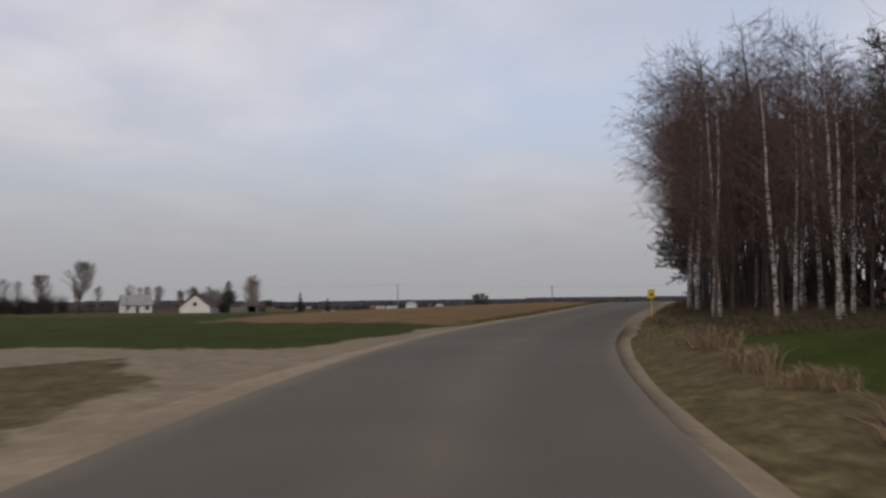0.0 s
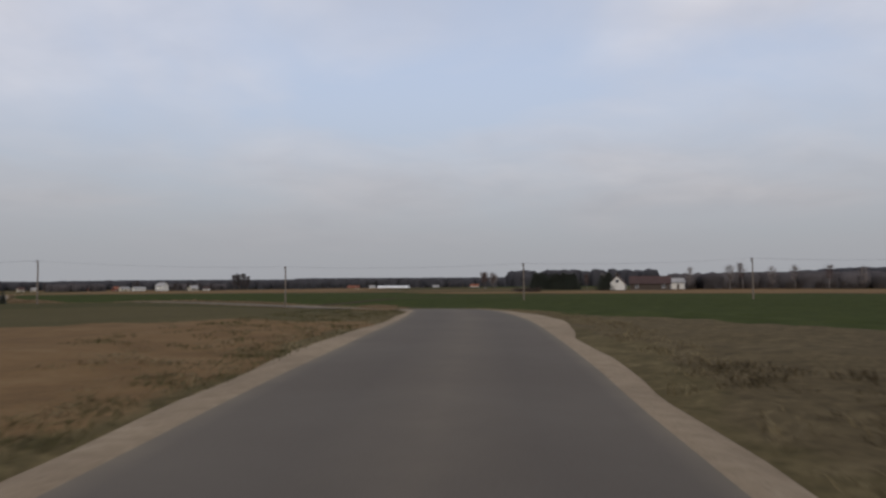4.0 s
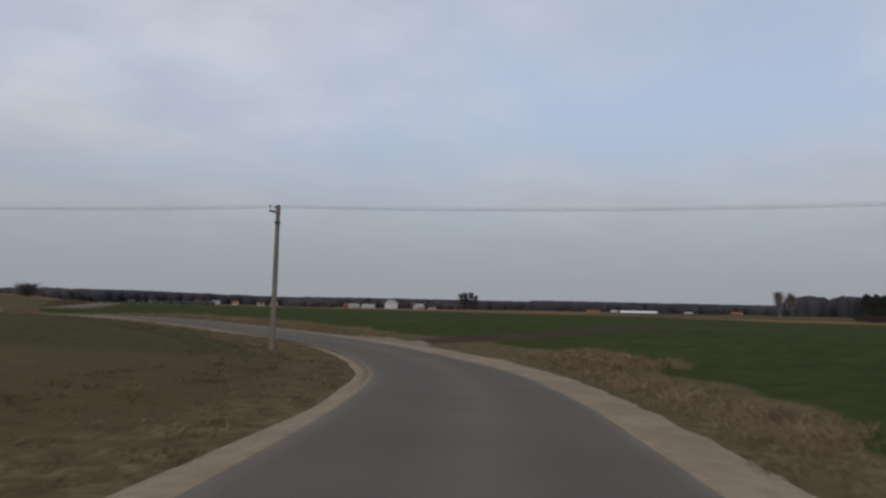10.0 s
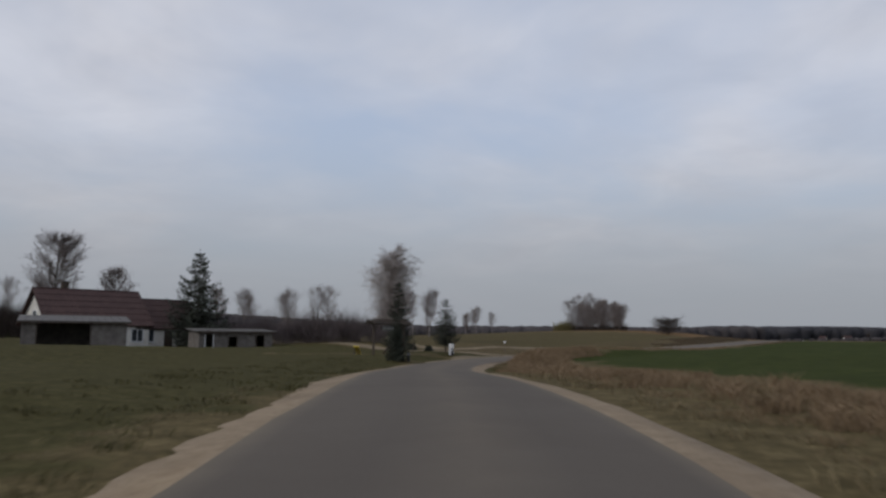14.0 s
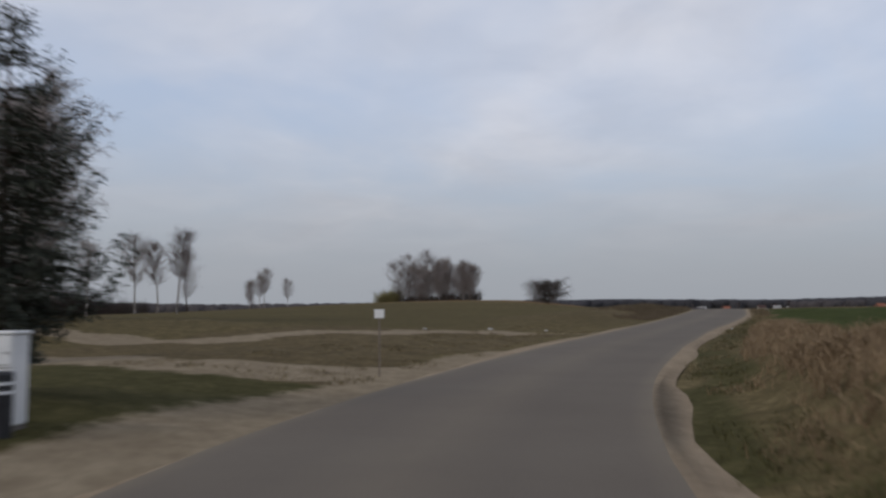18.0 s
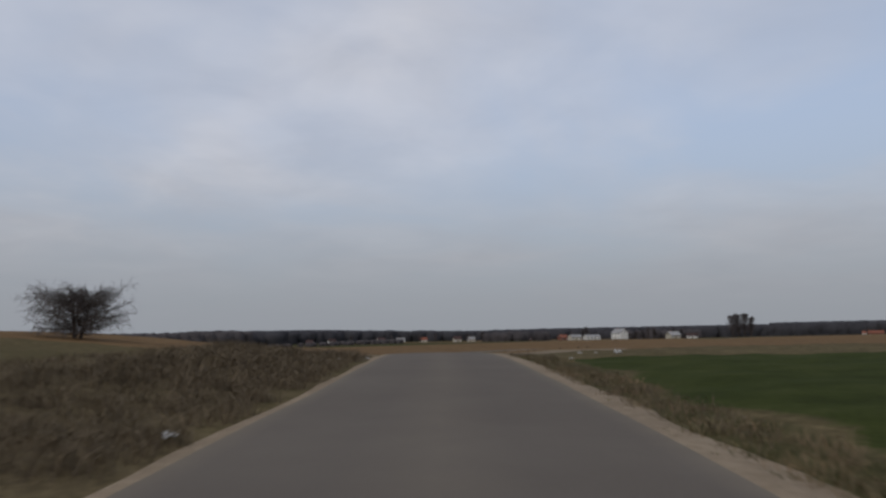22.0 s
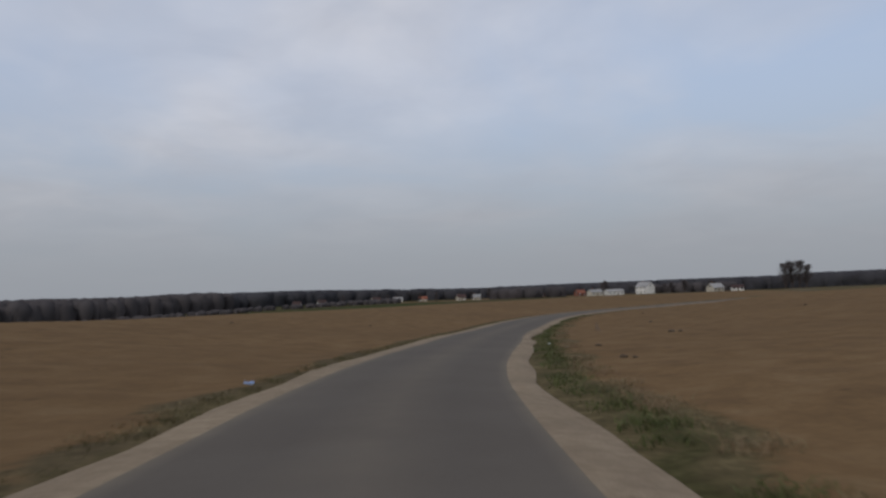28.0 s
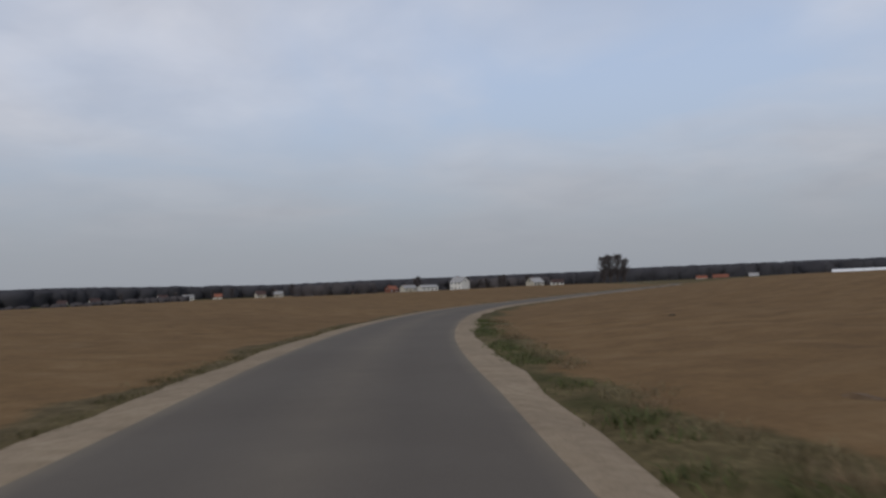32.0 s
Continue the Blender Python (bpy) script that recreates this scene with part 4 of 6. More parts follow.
def place(ob, x, y, rz=0.0, s=1.0, sink=0.0, first=[]):
    ob.matrix_basis = pose(x, y, h_at(x, y) - sink, 0, 0, rz) @ Matrix.Diagonal((s, s, s, 1))
    return ob


def again(ob, x, y, rz=0.0, s=1.0, sink=0.0, label=""):
    c = copy_thing(ob, pose(x, y, h_at(x, y) - sink, 0, 0, rz))
    c.scale = (s, s, s)
    if label:
        c["label"] = label
    return c


# ---- the birch and pine wood by the road ----
WOOD = [(-61.4, -113.8), beside(2.0, 6.4), beside(2.5, 6.6), beside(2.95, 7.4), (-45.6, -94.0), (-31.0, -84.2), (-12.0, -74.0), (14.0, -106.0), (-20.0, -136.0), (-55.0, -117.5)]


def inside(p, poly):
    x, y = p
    hit = False
    for i in range(len(poly)):
        (x0, y0), (x1, y1) = poly[i], poly[i - 1]
        if (y0 > y) != (y1 > y) and x < (x1 - x0) * (y - y0) / (y1 - y0) + x0:
            hit = not hit
    return hit


BIRCH_LABELS = ["tall leafless birch with a white peeling trunk", "slender leafless birch with black-flecked white bark",
                "leaning leafless birch in the roadside wood", "thin leafless birch with drooping brown twigs"]
birches = [bare_tree("birch_tree", 11 + k, (7.7, 7.1, 8.3, 6.9)[k], (0.058, 0.05, 0.064, 0.046)[k], (0.36, 0.30, 0.42, 0.28)[k], (3.3, 2.9, 3.6, 2.8)[k],
                     BARK_BIRCH, TWIG_BIRCH, BIRCH_LABELS[k], "birch tree", "birches of the wood", lean=(0.02, 0.05, 0.08, 0.03)[k],
                     limbs=30, twigs=9, droop=0.40, up=0.9, twig_r=0.0065, twig_len=0.6) for k in range(4)]
# inner trunks: birches against the light, their backlit darkness painted as dark bark
darks = [bare_tree("alder_tree", 31 + k, (8.4, 7.8, 8.1)[k], (0.056, 0.046, 0.05)[k], (0.56, 0.5, 0.6)[k], (2.4, 2.2, 2.0)[k], BARK_DARK, TWIG_BIRCH,
                   "leafless tree inside the wood, backlit darkness put into its bark", "alder tree", "alders of the wood", limbs=18, twigs=7, droop=0.1, up=0.7, twig_r=0.007) for k in range(3)]
pines = [pine_tree("pine_tree", 41 + k, (6.8, 7.2)[k], (3.2, 3.8)[k], "tall dark pine with a bare trunk in the wood", 0.45, "pines of the wood", 26) for k in range(2)]
r_ = random.Random(5)
spots = []
edge_spots = [beside(1.55 + 0.105 * k, 5.3 + 0.4 * math.sin(k * 1.9) + 0.35 * (k % 3)) for k in range(14)] + [beside(1.4 + 0.11 * k, 8.3 + 0.9 * math.sin(k * 2.3)) for k in range(9)] + [(-50.6, -99.9), (-49.6, -100.2), (-52.0, -100.9), (-46.4, -95.4), (-48.2, -96.9), (-62.2, -115.1), (-61.1, -115.5), (-60.5, -116.4), (-58.6, -116.2), (-58.4, -117.4), (-56.9, -117.6), (-57.2, -118.6), (-60.6, -113.2), (-59.4, -114.2), (-57.6, -114.6), (-55.9, -115.4), (-54.6, -116.6)]
tries = 0
while len(spots) < 250 and tries < 14000:
    tries += 1
    p = (rnd(r_, -62, 8), rnd(r_, -126, -72))
    if not inside(p, WOOD) or at_road([p])[0][0] < 1.35 and p[0] < -61.5:
        continue
    if min([99] + [math.hypot(p[0] - q[0], p[1] - q[1]) for q in spots + edge_spots]) < 1.05:
        continue
    tau_, off_, _ = at_road([p])
    if off_[0] > (19 if tau_[0] < 2.1 else 12):
        continue
    spots.append(p)
firsts = {"b": 0, "d": 0, "p": 0}


def stand(kind, pool, p, s):
    k = firsts[kind]
    firsts[kind] += 1
    rz = r_.random() * 360
    if k < len(pool):
        place(pool[k], p[0], p[1], rz, s)
    else:
        again(pool[k % len(pool)], p[0], p[1], rz, s)


ROADWARD = math.atan2(-SIDE[84][1], -SIDE[84][0])
edge_birch = [bare_tree("birch_tree", 21 + k, (7.3, 6.9, 7.7)[k], (0.064, 0.055, 0.07)[k], (0.24, 0.20, 0.30)[k], 3.8, (BARK_BIRCH, BARK_DARK, BARK_BIRCH)[k], TWIG_BIRCH,
                        "leafless edge birch with boughs reaching over the verge", "birch tree", "birches of the wood", lean=0.06,
                        limbs=36, twigs=10, droop=0.5, up=0.8, twig_r=0.006, twig_len=0.6, one_side=ROADWARD) for k in range(3)]
for k, p in enumerate(edge_spots):
    s_ = rnd(r_, 0.88, 1.06) * (0.71 if k >= 28 else 0.74 + 0.26 * float(smooth(at_road([p])[0], 1.5, 1.95)[0]))
    rz_ = rnd(r_, -18, 18)
    place(edge_birch[k], p[0], p[1], rz_, s_) if k < 3 else again(edge_birch[k % 3], p[0], p[1], rz_, s_)
over_birch = bare_tree("birch_tree", 27, 8.6, 0.08, 0.34, 6.2, BARK_BIRCH, TWIG_BIRCH, "tall leafless birch with long boughs hanging over the verge", "birch tree", "birches of the wood", lean=0.04,
                       limbs=60, twigs=18, droop=0.35, up=0.55, twig_r=0.008, twig_len=0.7, one_side=ROADWARD)
place(over_birch, -48.5, -96.9)
for p in spots:
    _, off_, _ = at_road([p])
    deep = off_[0] > 9
    c = r_.random()
    low_ = 0.76 + 0.22 * float(smooth(at_road([p])[0], 1.45, 2.0)[0])
    if c < (0.22 if deep else 0.42):
        stand("b", birches, p, rnd(r_, 0.86, 1.06) * low_)
    elif c < 0.95:
        stand("d", darks, p, rnd(r_, 0.82, 1.06) * low_)
    else:
        stand("p", pines, p, rnd(r_, 0.75, 1.02))
# slim stems with the same backlit tone painted into the bark
slim = [bare_tree("alder_tree", 35 + k, (7.4, 6.8)[k], (0.034, 0.028)[k], 0.5, (1.7, 1.5)[k], BARK_DARK, TWIG_BIRCH, "slim sapling at the wood's edge, backlit darkness put into its bark", "alder tree",
                  "alders of the wood", lean=0.05, limbs=13, twigs=5, droop=0.1, up=0.6, twig_r=0.006) for k in range(2)]
thin_spots = []
while len(thin_spots) < 85:
    p = beside(rnd(r_, 2.0, 3.05), rnd(r_, 5.6, 12.5))
    if min([9] + [math.hypot(p[0] - q[0], p[1] - q[1]) for q in thin_spots]) > 0.45:
        thin_spots.append(p)
for k, p in enumerate(thin_spots):
    s_ = rnd(r_, 0.75, 1.1)
    place(slim[k], p[0], p[1], 90 * k, s_) if k < 2 else again(slim[k % 2], p[0], p[1], 77 * k, s_)
# the edge: a spreading pine and young spruces at the wood's end
edge_pine = pine_tree("pine_tree", 52, 5.5, 6.0, "broad dark pine at the end of the wood", 0.23, "", 78, one_side=math.atan2(-SIDE[90][1], -SIDE[90][0]), needles=46, thin=0.0052, low=0.7)
place(edge_pine, -45.1, -92.5)
edge_pine2 = pine_tree("pine_tree", 53, 2.3, 2.2, "bushy young pine at the wood's edge", 0.05, "", 44, needles=30, thin=0.0052)
place(edge_pine2, -43.3, -91.0)
again(edge_pine2, -41.7, -90.9, 60, 1.0)
again(edge_pine2, -41.4, -92.4, 260, 1.1)
young = [spruce_tree("spruce_tree", 61 + k, (3.2, 2.5)[k], (2.2, 1.9)[k], "young dark spruce under the wood's edge", "young spruces", sparse=1.6, bare_foot=0.0, fine=0.07) for k in range(2)]
for k, (x, y, s) in enumerate([(-37.4, -90.4, 0.9), (-39.6, -91.3, 0.8), (-34.0, -88.2, 0.9), (-42.4, -94.5, 1.0), (-44.5, -97.0, 1.1), (-42.0, -97.0, 1.0),
                               (-48.0, -103.5, 0.9), (-30.5, -87.0, 1.0), (-40.0, -95.5, 0.9)]):
    place(young[k], x, y, 40 * k, s) if k < 2 else again(young[k % 2], x, y, 40 * k, s)


# ---- yellow marker by the wood ----
def pipe_marker(x, y, rz):
    e = empty_thing("marker_post", "yellow enamel marker box on a thin yellow post", "marker post", loc=(x, y, h_at(x, y)), rz=rz)
    part("post", rodded((0, 0, -0.3), (0, 0, 0.68), 0.022, 0.022, 10), YELLOW, e)
    b = part("box", boxed(-0.115, 0.115, -0.045, 0.045, 0.66, 0.95, 0.01), YELLOW, e)
    part("lid", boxed(-0.125, 0.125, -0.055, 0.055, 0.95, 0.97, 0.005), YELLOW, b)
    part("plate", boxed(-0.05, 0.05, -0.0515, -0.0455, 0.76, 0.83, 0.002), BLACK_PLASTIC, b, "small dark lettered plate")
    return e


pipe_marker(-56.5, -104.6, -30)


# ---- power line ----
def power_pole(x, y, top, rz, label):
    z0 = h_at(x, y)
    e = empty_thing("power_pole", label, "power pole", "poles of the line", (x, y, z0), rz)
    h = top - z0
    bm = bmesh.new()
    rod(bm, (0, 0, -0.4), (0.03, 0, h), 0.108, 0.076, 12)
    part("shaft", bm, POLE_WOOD, e)
    arm = part("crossarm", boxed(-0.42, 0.42, 0.085, 0.135, h - 0.26, h - 0.19, 0.008), IRON, e)
    for k, o in enumerate((-0.39, 0.0, 0.24, 0.39)):
        pin = bmesh.new()
        rod(pin, (o, 0.11, h - 0.2), (o, 0.11, h - 0.08), 0.009, 0.009, 6)
        ip = part("pin", pin, IRON, arm)
        ins = bmesh.new()
        rod(ins, (o, 0.11, h - 0.09), (o, 0.11, h - 0.05), 0.034, 0.026, 8)
        rod(ins, (o, 0.11, h - 0.05), (o, 0.11, h - 0.01), 0.022, 0.03, 8)
        part("insulator", ins, PORCELAIN, arm)
    part("brace", rodded((0.3, 0.11, h - 0.24), (0.02, 0.09, h - 0.6), 0.012, 0.012, 6), IRON, e)
    part("band", rodded((0.02, 0, h - 0.66), (0.02, 0, h - 0.58), 0.108, 0.107, 12), IRON, e)
    part("cap", rodded((0.03, 0, h), (0.03, 0, h + 0.035), 0.095, 0.05, 12), IRON, e)
    return e


LINE_STEP = Vector((25.95, -16.35))
P1 = Vector((-3.65, 5.15))
pole_xy = [P1 + LINE_STEP * k for k in range(-3, 6)]
line_turn = math.degrees(math.atan2(LINE_STEP.y, LINE_STEP.x)) + 90
pole_top = []
for k, p in enumerate(pole_xy):
    top = 5.15 if k == 3 else (5.5 if k == 4 else h_at(p.x, p.y) + 5.5)
    pole_top.append(top)
    power_pole(p.x, p.y, top, line_turn, "weathered wooden power pole with an iron crossarm" if k != 3 else "roadside wooden power pole with a short iron crossarm")
wires = empty_thing("power_wires", "four thin sagging aluminium wires between wooden poles", "power line")
ca, sa = math.cos(radians(line_turn)), math.sin(radians(line_turn))
for o in (-0.39, 0.0, 0.24, 0.39):
    for k in range(len(pole_xy) - 1):
        a, b = pole_xy[k], pole_xy[k + 1]
        ax, ay = a.x + ca * o - sa * 0.11, a.y + sa * o + ca * 0.11
        bx, by = b.x + ca * o - sa * 0.11, b.y + sa * o + ca * 0.11
        s = Soup()
        pts = []
        for i in range(13):
            u = i / 12
            pts.append(Vector((ax + (bx - ax) * u, ay + (by - ay) * u, pole_top[k] * (1 - u) + pole_top[k + 1] * u - 0.01 - 0.34 * 4 * u * (1 - u))))
        s.tube(pts, [0.0042] * 13, 4)
        s.object("wire", WIRE, wires)


# ---- the farmstead ----
def window_part(parent, x, y, z, w, h, face, frame_mat=None, depth=0.06):
    """A window set in a wall that looks along -y (face=-1) or +y (face=1): pane, frame and sill."""
    bm = bmesh.new()
    fy0, fy1 = sorted((y, y + face * depth))
    for a in ((x - w / 2 - 0.06, x - w / 2, z - 0.06, z + h + 0.06), (x + w / 2, x + w / 2 + 0.06, z - 0.06, z + h + 0.06),
              (x - w / 2, x + w / 2, z - 0.06, z), (x - w / 2, x + w / 2, z + h, z + h + 0.06), (x - 0.025, x + 0.025, z, z + h)):
        box(bm, a[0], a[1], fy0, fy1, a[2], a[3])
    win = part("window", bm, frame_mat or WHITE_PLASTIC, parent)
    py0, py1 = sorted((y + face * 0.012, y + face * 0.026))
    part("pane", boxed(x - w / 2, x + w / 2, py0, py1, z, z + h), GLASS, win)
    sy0, sy1 = sorted((y, y + face * (depth + 0.06)))
    part("sill", boxed(x - w / 2 - 0.09, x + w / 2 + 0.09, sy0, sy1, z - 0.11, z - 0.07), frame_mat or WHITE_PLASTIC, win)
    return win


def gable_house(x, y, rz, L, W, wall_h, roof_h, wall, roof, label, chimneys=1, wins=3, storeys=1, end_wins=1, group="", category="house", door=True, detail=True, over=0.35):
    """A house with its ridge along x, walls with gables, a roof of two thick slopes, chimneys, windows and a door."""
    z0 = min(h_at(x + dx, y + dy) for dx in (-W / 2, 0, W / 2) for dy in (-W / 2, 0, W / 2)) - 0.1
    e = empty_thing("house", label, category, group, (x, y, z0), rz)
    bm = bmesh.new()
    a, b = L / 2, W / 2
    vs = [bm.verts.new(p) for p in ((-a, -b, 0), (a, -b, 0), (a, b, 0), (-a, b, 0), (-a, -b, wall_h), (a, -b, wall_h), (a, b, wall_h), (-a, b, wall_h),
                                    (-a, 0, wall_h + roof_h), (a, 0, wall_h + roof_h))]
    for f in ((0, 1, 5, 4), (2, 3, 7, 6), (1, 2, 6, 9, 5), (3, 0, 4, 8, 7), (4, 5, 9, 8), (7, 8, 9, 6), (3, 2, 1, 0)):
        bm.faces.new([vs[i] for i in f])
    body = part("wall", bm, wall, e)
    part("plinth", boxed(-a - 0.04, a + 0.04, -b - 0.04, b + 0.04, -0.3, 0.28), GREY_BLOCK, e)
    slope = math.atan2(roof_h, b)
    ln = math.hypot(roof_h, b) + over
    for s in (-1, 1):
        m = Matrix.Translation((0, 0, wall_h + roof_h + 0.02)) @ Matrix.Rotation(-s * slope if s > 0 else slope, 4, "X")
        rm = bmesh.new()
        y0, y1 = (0, ln) if s > 0 else (-ln, 0)
        box(rm, -a - over, a + over, y0, y1, 0.0, 0.12, 0.0, m)
        rf = part("roof", rm, roof, e)
        if detail:
            k = max(3, int(ln / 0.8))
            for i in range(1, k):
                yy = s * ln * i / k
                part("course", boxed(-a - over, a + over, yy - 0.03, yy + 0.03, 0.12, 0.15, 0.0, m), roof, rf)
    part("ridge", boxed(-a - over, a + over, -0.12, 0.12, wall_h + roof_h + 0.06, wall_h + roof_h + 0.19, 0.02), roof, e)
    for c in range(chimneys):
        cx = (-0.22 + 0.5 * c) * L
        ch = part("chimney", boxed(cx - 0.25, cx + 0.25, 0.1, 0.6, wall_h + roof_h * 0.55, wall_h + roof_h + 0.75, 0.02), BRICK_RED if roof is not ROOF_DARK else TIMBER, e)
        part("cap", boxed(cx - 0.32, cx + 0.32, 0.03, 0.67, wall_h + roof_h + 0.75, wall_h + roof_h + 0.84), GREY_BLOCK, ch)
    for st in range(storeys):
        zz = 0.95 + st * 2.6
        for s in (-1, 1):
            for i in range(wins):
                wx = -a + L * (i + 0.5) / wins
                if door and s < 0 and st == 0 and i == wins // 2:
                    d = part("door", boxed(wx - 0.38, wx + 0.38, -b - 0.05, -b + 0.02, 0.24, 1.86, 0.01), TIMBER, e)
                    part("handle", rodded((wx + 0.3, -b - 0.09, 1.0), (wx + 0.3, -b - 0.05, 1.0), 0.025, 0.025, 8), IRON, d)
                else:
                    window_part(e, wx, s * b, zz, 0.92, 1.0, s)
    for s in (-1, 1):
        for i in range(end_wins):
            g = new("window")
            bm2 = bmesh.new()
            zz = wall_h - 0.1 + 0.15 if i == 0 else 1.0
            x0 = s * a
            for q in ((-0.5, -0.44, zz, zz + 1.0), (0.44, 0.5, zz, zz + 1.0), (-0.44, 0.44, zz, zz + 0.06), (-0.44, 0.44, zz + 0.94, zz + 1.0)):
                xa, xb = sorted((x0, x0 + s * 0.06))
                box(bm2, xa, xb, q[0], q[1], q[2], q[3])
            me = bpy.data.meshes.new("window")
            bm2.to_mesh(me)
            bm2.free()
            me.materials.append(WHITE_PLASTIC)
            bpy.data.objects.remove(g)
            g = new("window", me)
            g.parent = e
            xa, xb = sorted((x0 + s * 0.012, x0 + s * 0.026))
            part("pane", boxed(xa, xb, -0.44, 0.44, zz + 0.06, zz + 0.94), GLASS, g)
    return e


def lean_shed(x, y, rz, L, W, h0, h1, wall, label, openings, post=True):
    """A low flat-roofed shed whose front (along -y) has dark openings between its wall pieces."""
    z0 = h_at(x, y) - 0.08
    e = empty_thing("shed", label, "shed", "", (x, y, z0), rz)
    a, b = L / 2, W / 2
    edges = sorted([-a] + [v for o in openings for v in (o[0], o[1])] + [a])
    for i in range(0, len(edges) - 1, 2):
        if edges[i + 1] - edges[i] > 0.05:
            part("front_wall", boxed(edges[i], edges[i + 1], -b, -b + 0.2, -0.2, h0), wall, e)
    for o in openings:
        part("lintel", boxed(o[0], o[1], -b, -b + 0.2, o[2], h0), wall, e)
        part("door_frame", boxed(o[0] - 0.0, o[0] + 0.07, -b - 0.03, -b + 0.05, 0, o[2]), TIMBER if not o[3] else WHITE_PLASTIC, e)
        part("door_frame", boxed(o[1] - 0.07, o[1], -b - 0.03, -b + 0.05, 0, o[2]), TIMBER if not o[3] else WHITE_PLASTIC, e)
    part("side_wall", boxed(-a, -a + 0.2, -b + 0.2, b, -0.2, h0), wall, e)
    part("side_wall", boxed(a - 0.2, a, -b + 0.2, b, -0.2, h0), wall, e)
    part("back_wall", boxed(-a + 0.2, a - 0.2, b - 0.2, b, -0.2, h1), wall, e)
    m = Matrix.Translation((0, -b - 0.3, h0 + 0.02)) @ Matrix.Rotation(math.atan2(h1 - h0, W), 4, "X")
    rm = bmesh.new()
    box(rm, -a - 0.25, a + 0.25, 0, W + 0.55, 0.0, 0.09, 0, m)
    rf = part("roof", rm, ROOF_FELT if post else ROOF_DARK, e)
    for i in range(int(L / 0.5)):
        xx = -a + 0.25 + i * 0.5
        part("seam", boxed(xx - 0.03, xx + 0.03, 0, W + 0.55, 0.09, 0.115, 0, m), ROOF_FELT if post else ROOF_DARK, rf)
    part("fascia", boxed(-a - 0.25, a + 0.25, -b - 0.33, -b - 0.30, h0 - 0.04, h0 + 0.06), TIMBER, e)
    return e


gable_house(-66.0, 66.6, 74, 8.2, 7.0, 2.4, 2.8, WHITE_WALL, ROOF_DARK, "long white farmhouse with a dark red-brown roof and chimney", 1, 4, 1, 1)
gable_house(-63.9, 72.2, 74, 5.4, 5.6, 2.2, 2.4, WHITE_WALL, ROOF_DARK, "low white farm wing with a dark roof behind the shed", 0, 3, 1, 0, category="barn")
lean_shed(-56.0, 58.7, 57, 6.6, 4.2, 1.9, 2.3, GREY_BLOCK, "grey block garage with a wide dark opening", [(-2.4, 1.0, 1.85, False)])
lean_shed(-53.95, 71.74, 62, 6.1, 3.4, 1.5, 1.68, GREY_BLOCK, "low grey block shed with dark and white framed doorways", [(-2.6, -1.85, 1.3, True), (-0.7, 0.1, 1.15, False), (1.6, 2.4, 1.25, False)])

gable_house(-80.6, 76.0, 12, 6.6, 5.4, 2.3, 2.2, WHITE_WALL, ROOF_GREY, "small white cottage with a pale roof beside the farm", 1, 3, 1, 1)
spr_a = spruce_tree("spruce_tree", 71, 8.8, 7.8, "tall dark spruce beside the farm sheds", sparse=2.2, fine=0.11)
place(spr_a, -58.9, 72.6)
spr_b = spruce_tree("spruce_tree", 72, 5.7, 3.3, "dark spruce in front of a grey birch", sparse=3.4, bare_foot=0.06, fine=0.055)
place(spr_b, -40.4, 76.8)
spr_c = spruce_tree("spruce_tree", 73, 3.9, 3.0, "young spruce with upswept boughs beside the meter cabinet", sparse=2.7, bare_foot=0.17, fine=0.038, lift=0.55, taper=0.75)
place(spr_c, -33.85, 73.2)
spr_d = spruce_tree("spruce_tree", 74, 2.35, 1.45, "dense young spruce by the garden gate", sparse=4.6, bare_foot=0.0, fine=0.029, taper=0.7)
place(spr_d, -29.2, 59.75)
big_birch = bare_tree("birch_tree", 81, 11.2, 0.12, 0.08, 7.4, BARK_BIRCH, BIRCH_HAZE, "grey many-stemmed leafless birch in the farm garden", "birch tree",
                      lean=-0.095, stems=6, limbs=56, twigs=17, droop=0.5, up=0.8, twig_r=0.016, twig_len=0.7)
place(big_birch, -51.2, 92.0, 0, 0.88)
tall_tree = bare_tree("poplar_tree", 82, 12.0, 0.17, 0.25, 9.0, BARK_DARK, TWIG_GREY, "tall leafless poplar behind the farmhouse", "poplar tree", limbs=64, twigs=30, up=0.6, twig_r=0.024, twig_len=0.95)
place(tall_tree, -93.8, 81.0)
again(tall_tree, -104.0, 98.0, 120, 0.8)
mid_bare = [bare_tree("ash_tree", 83 + k, (6.8, 6.2, 6.6)[k], 0.08, (0.2, 0.38, 0.4)[k], (4.2, 3.4, 3.0)[k], (BARK_DARK, BARK_BIRCH, BARK_BIRCH)[k], (TWIG_GREY, TWIG_GREY, TWIG_BIRCH)[k],
                      "small leafless tree with a pale twiggy crown", "tree", "bare garden trees", limbs=46, twigs=14, up=0.8, twig_r=0.0095, twig_len=0.75) for k in range(3)]
bare_spots = [(-76, 110, 1.0), (-70, 118, 0.9), (-66, 124, 1.0), (-84, 122, 1.1), (-92, 112, 1.1), (-98, 120, 1.0), (-112, 92, 1.2), (-118, 100, 1.1), (-124, 88, 1.3), (-108, 84, 1.1),
              (-76, 132, 1.15), (-79, 140, 1.1), (-82, 150, 1.05), (-77, 160, 0.8), (-82, 168, 0.72), (-85, 171, 0.66), (-80, 173, 0.7), (-88, 176, 0.7), (-62, 88, 0.75), (-66, 92, 0.8), (-70, 86, 0.8)]
for k, (x, y, s) in enumerate(bare_spots):
    place(mid_bare[k], x, y, 50 * k, s) if k < 3 else again(mid_bare[k % 3], x, y, 50 * k, s)


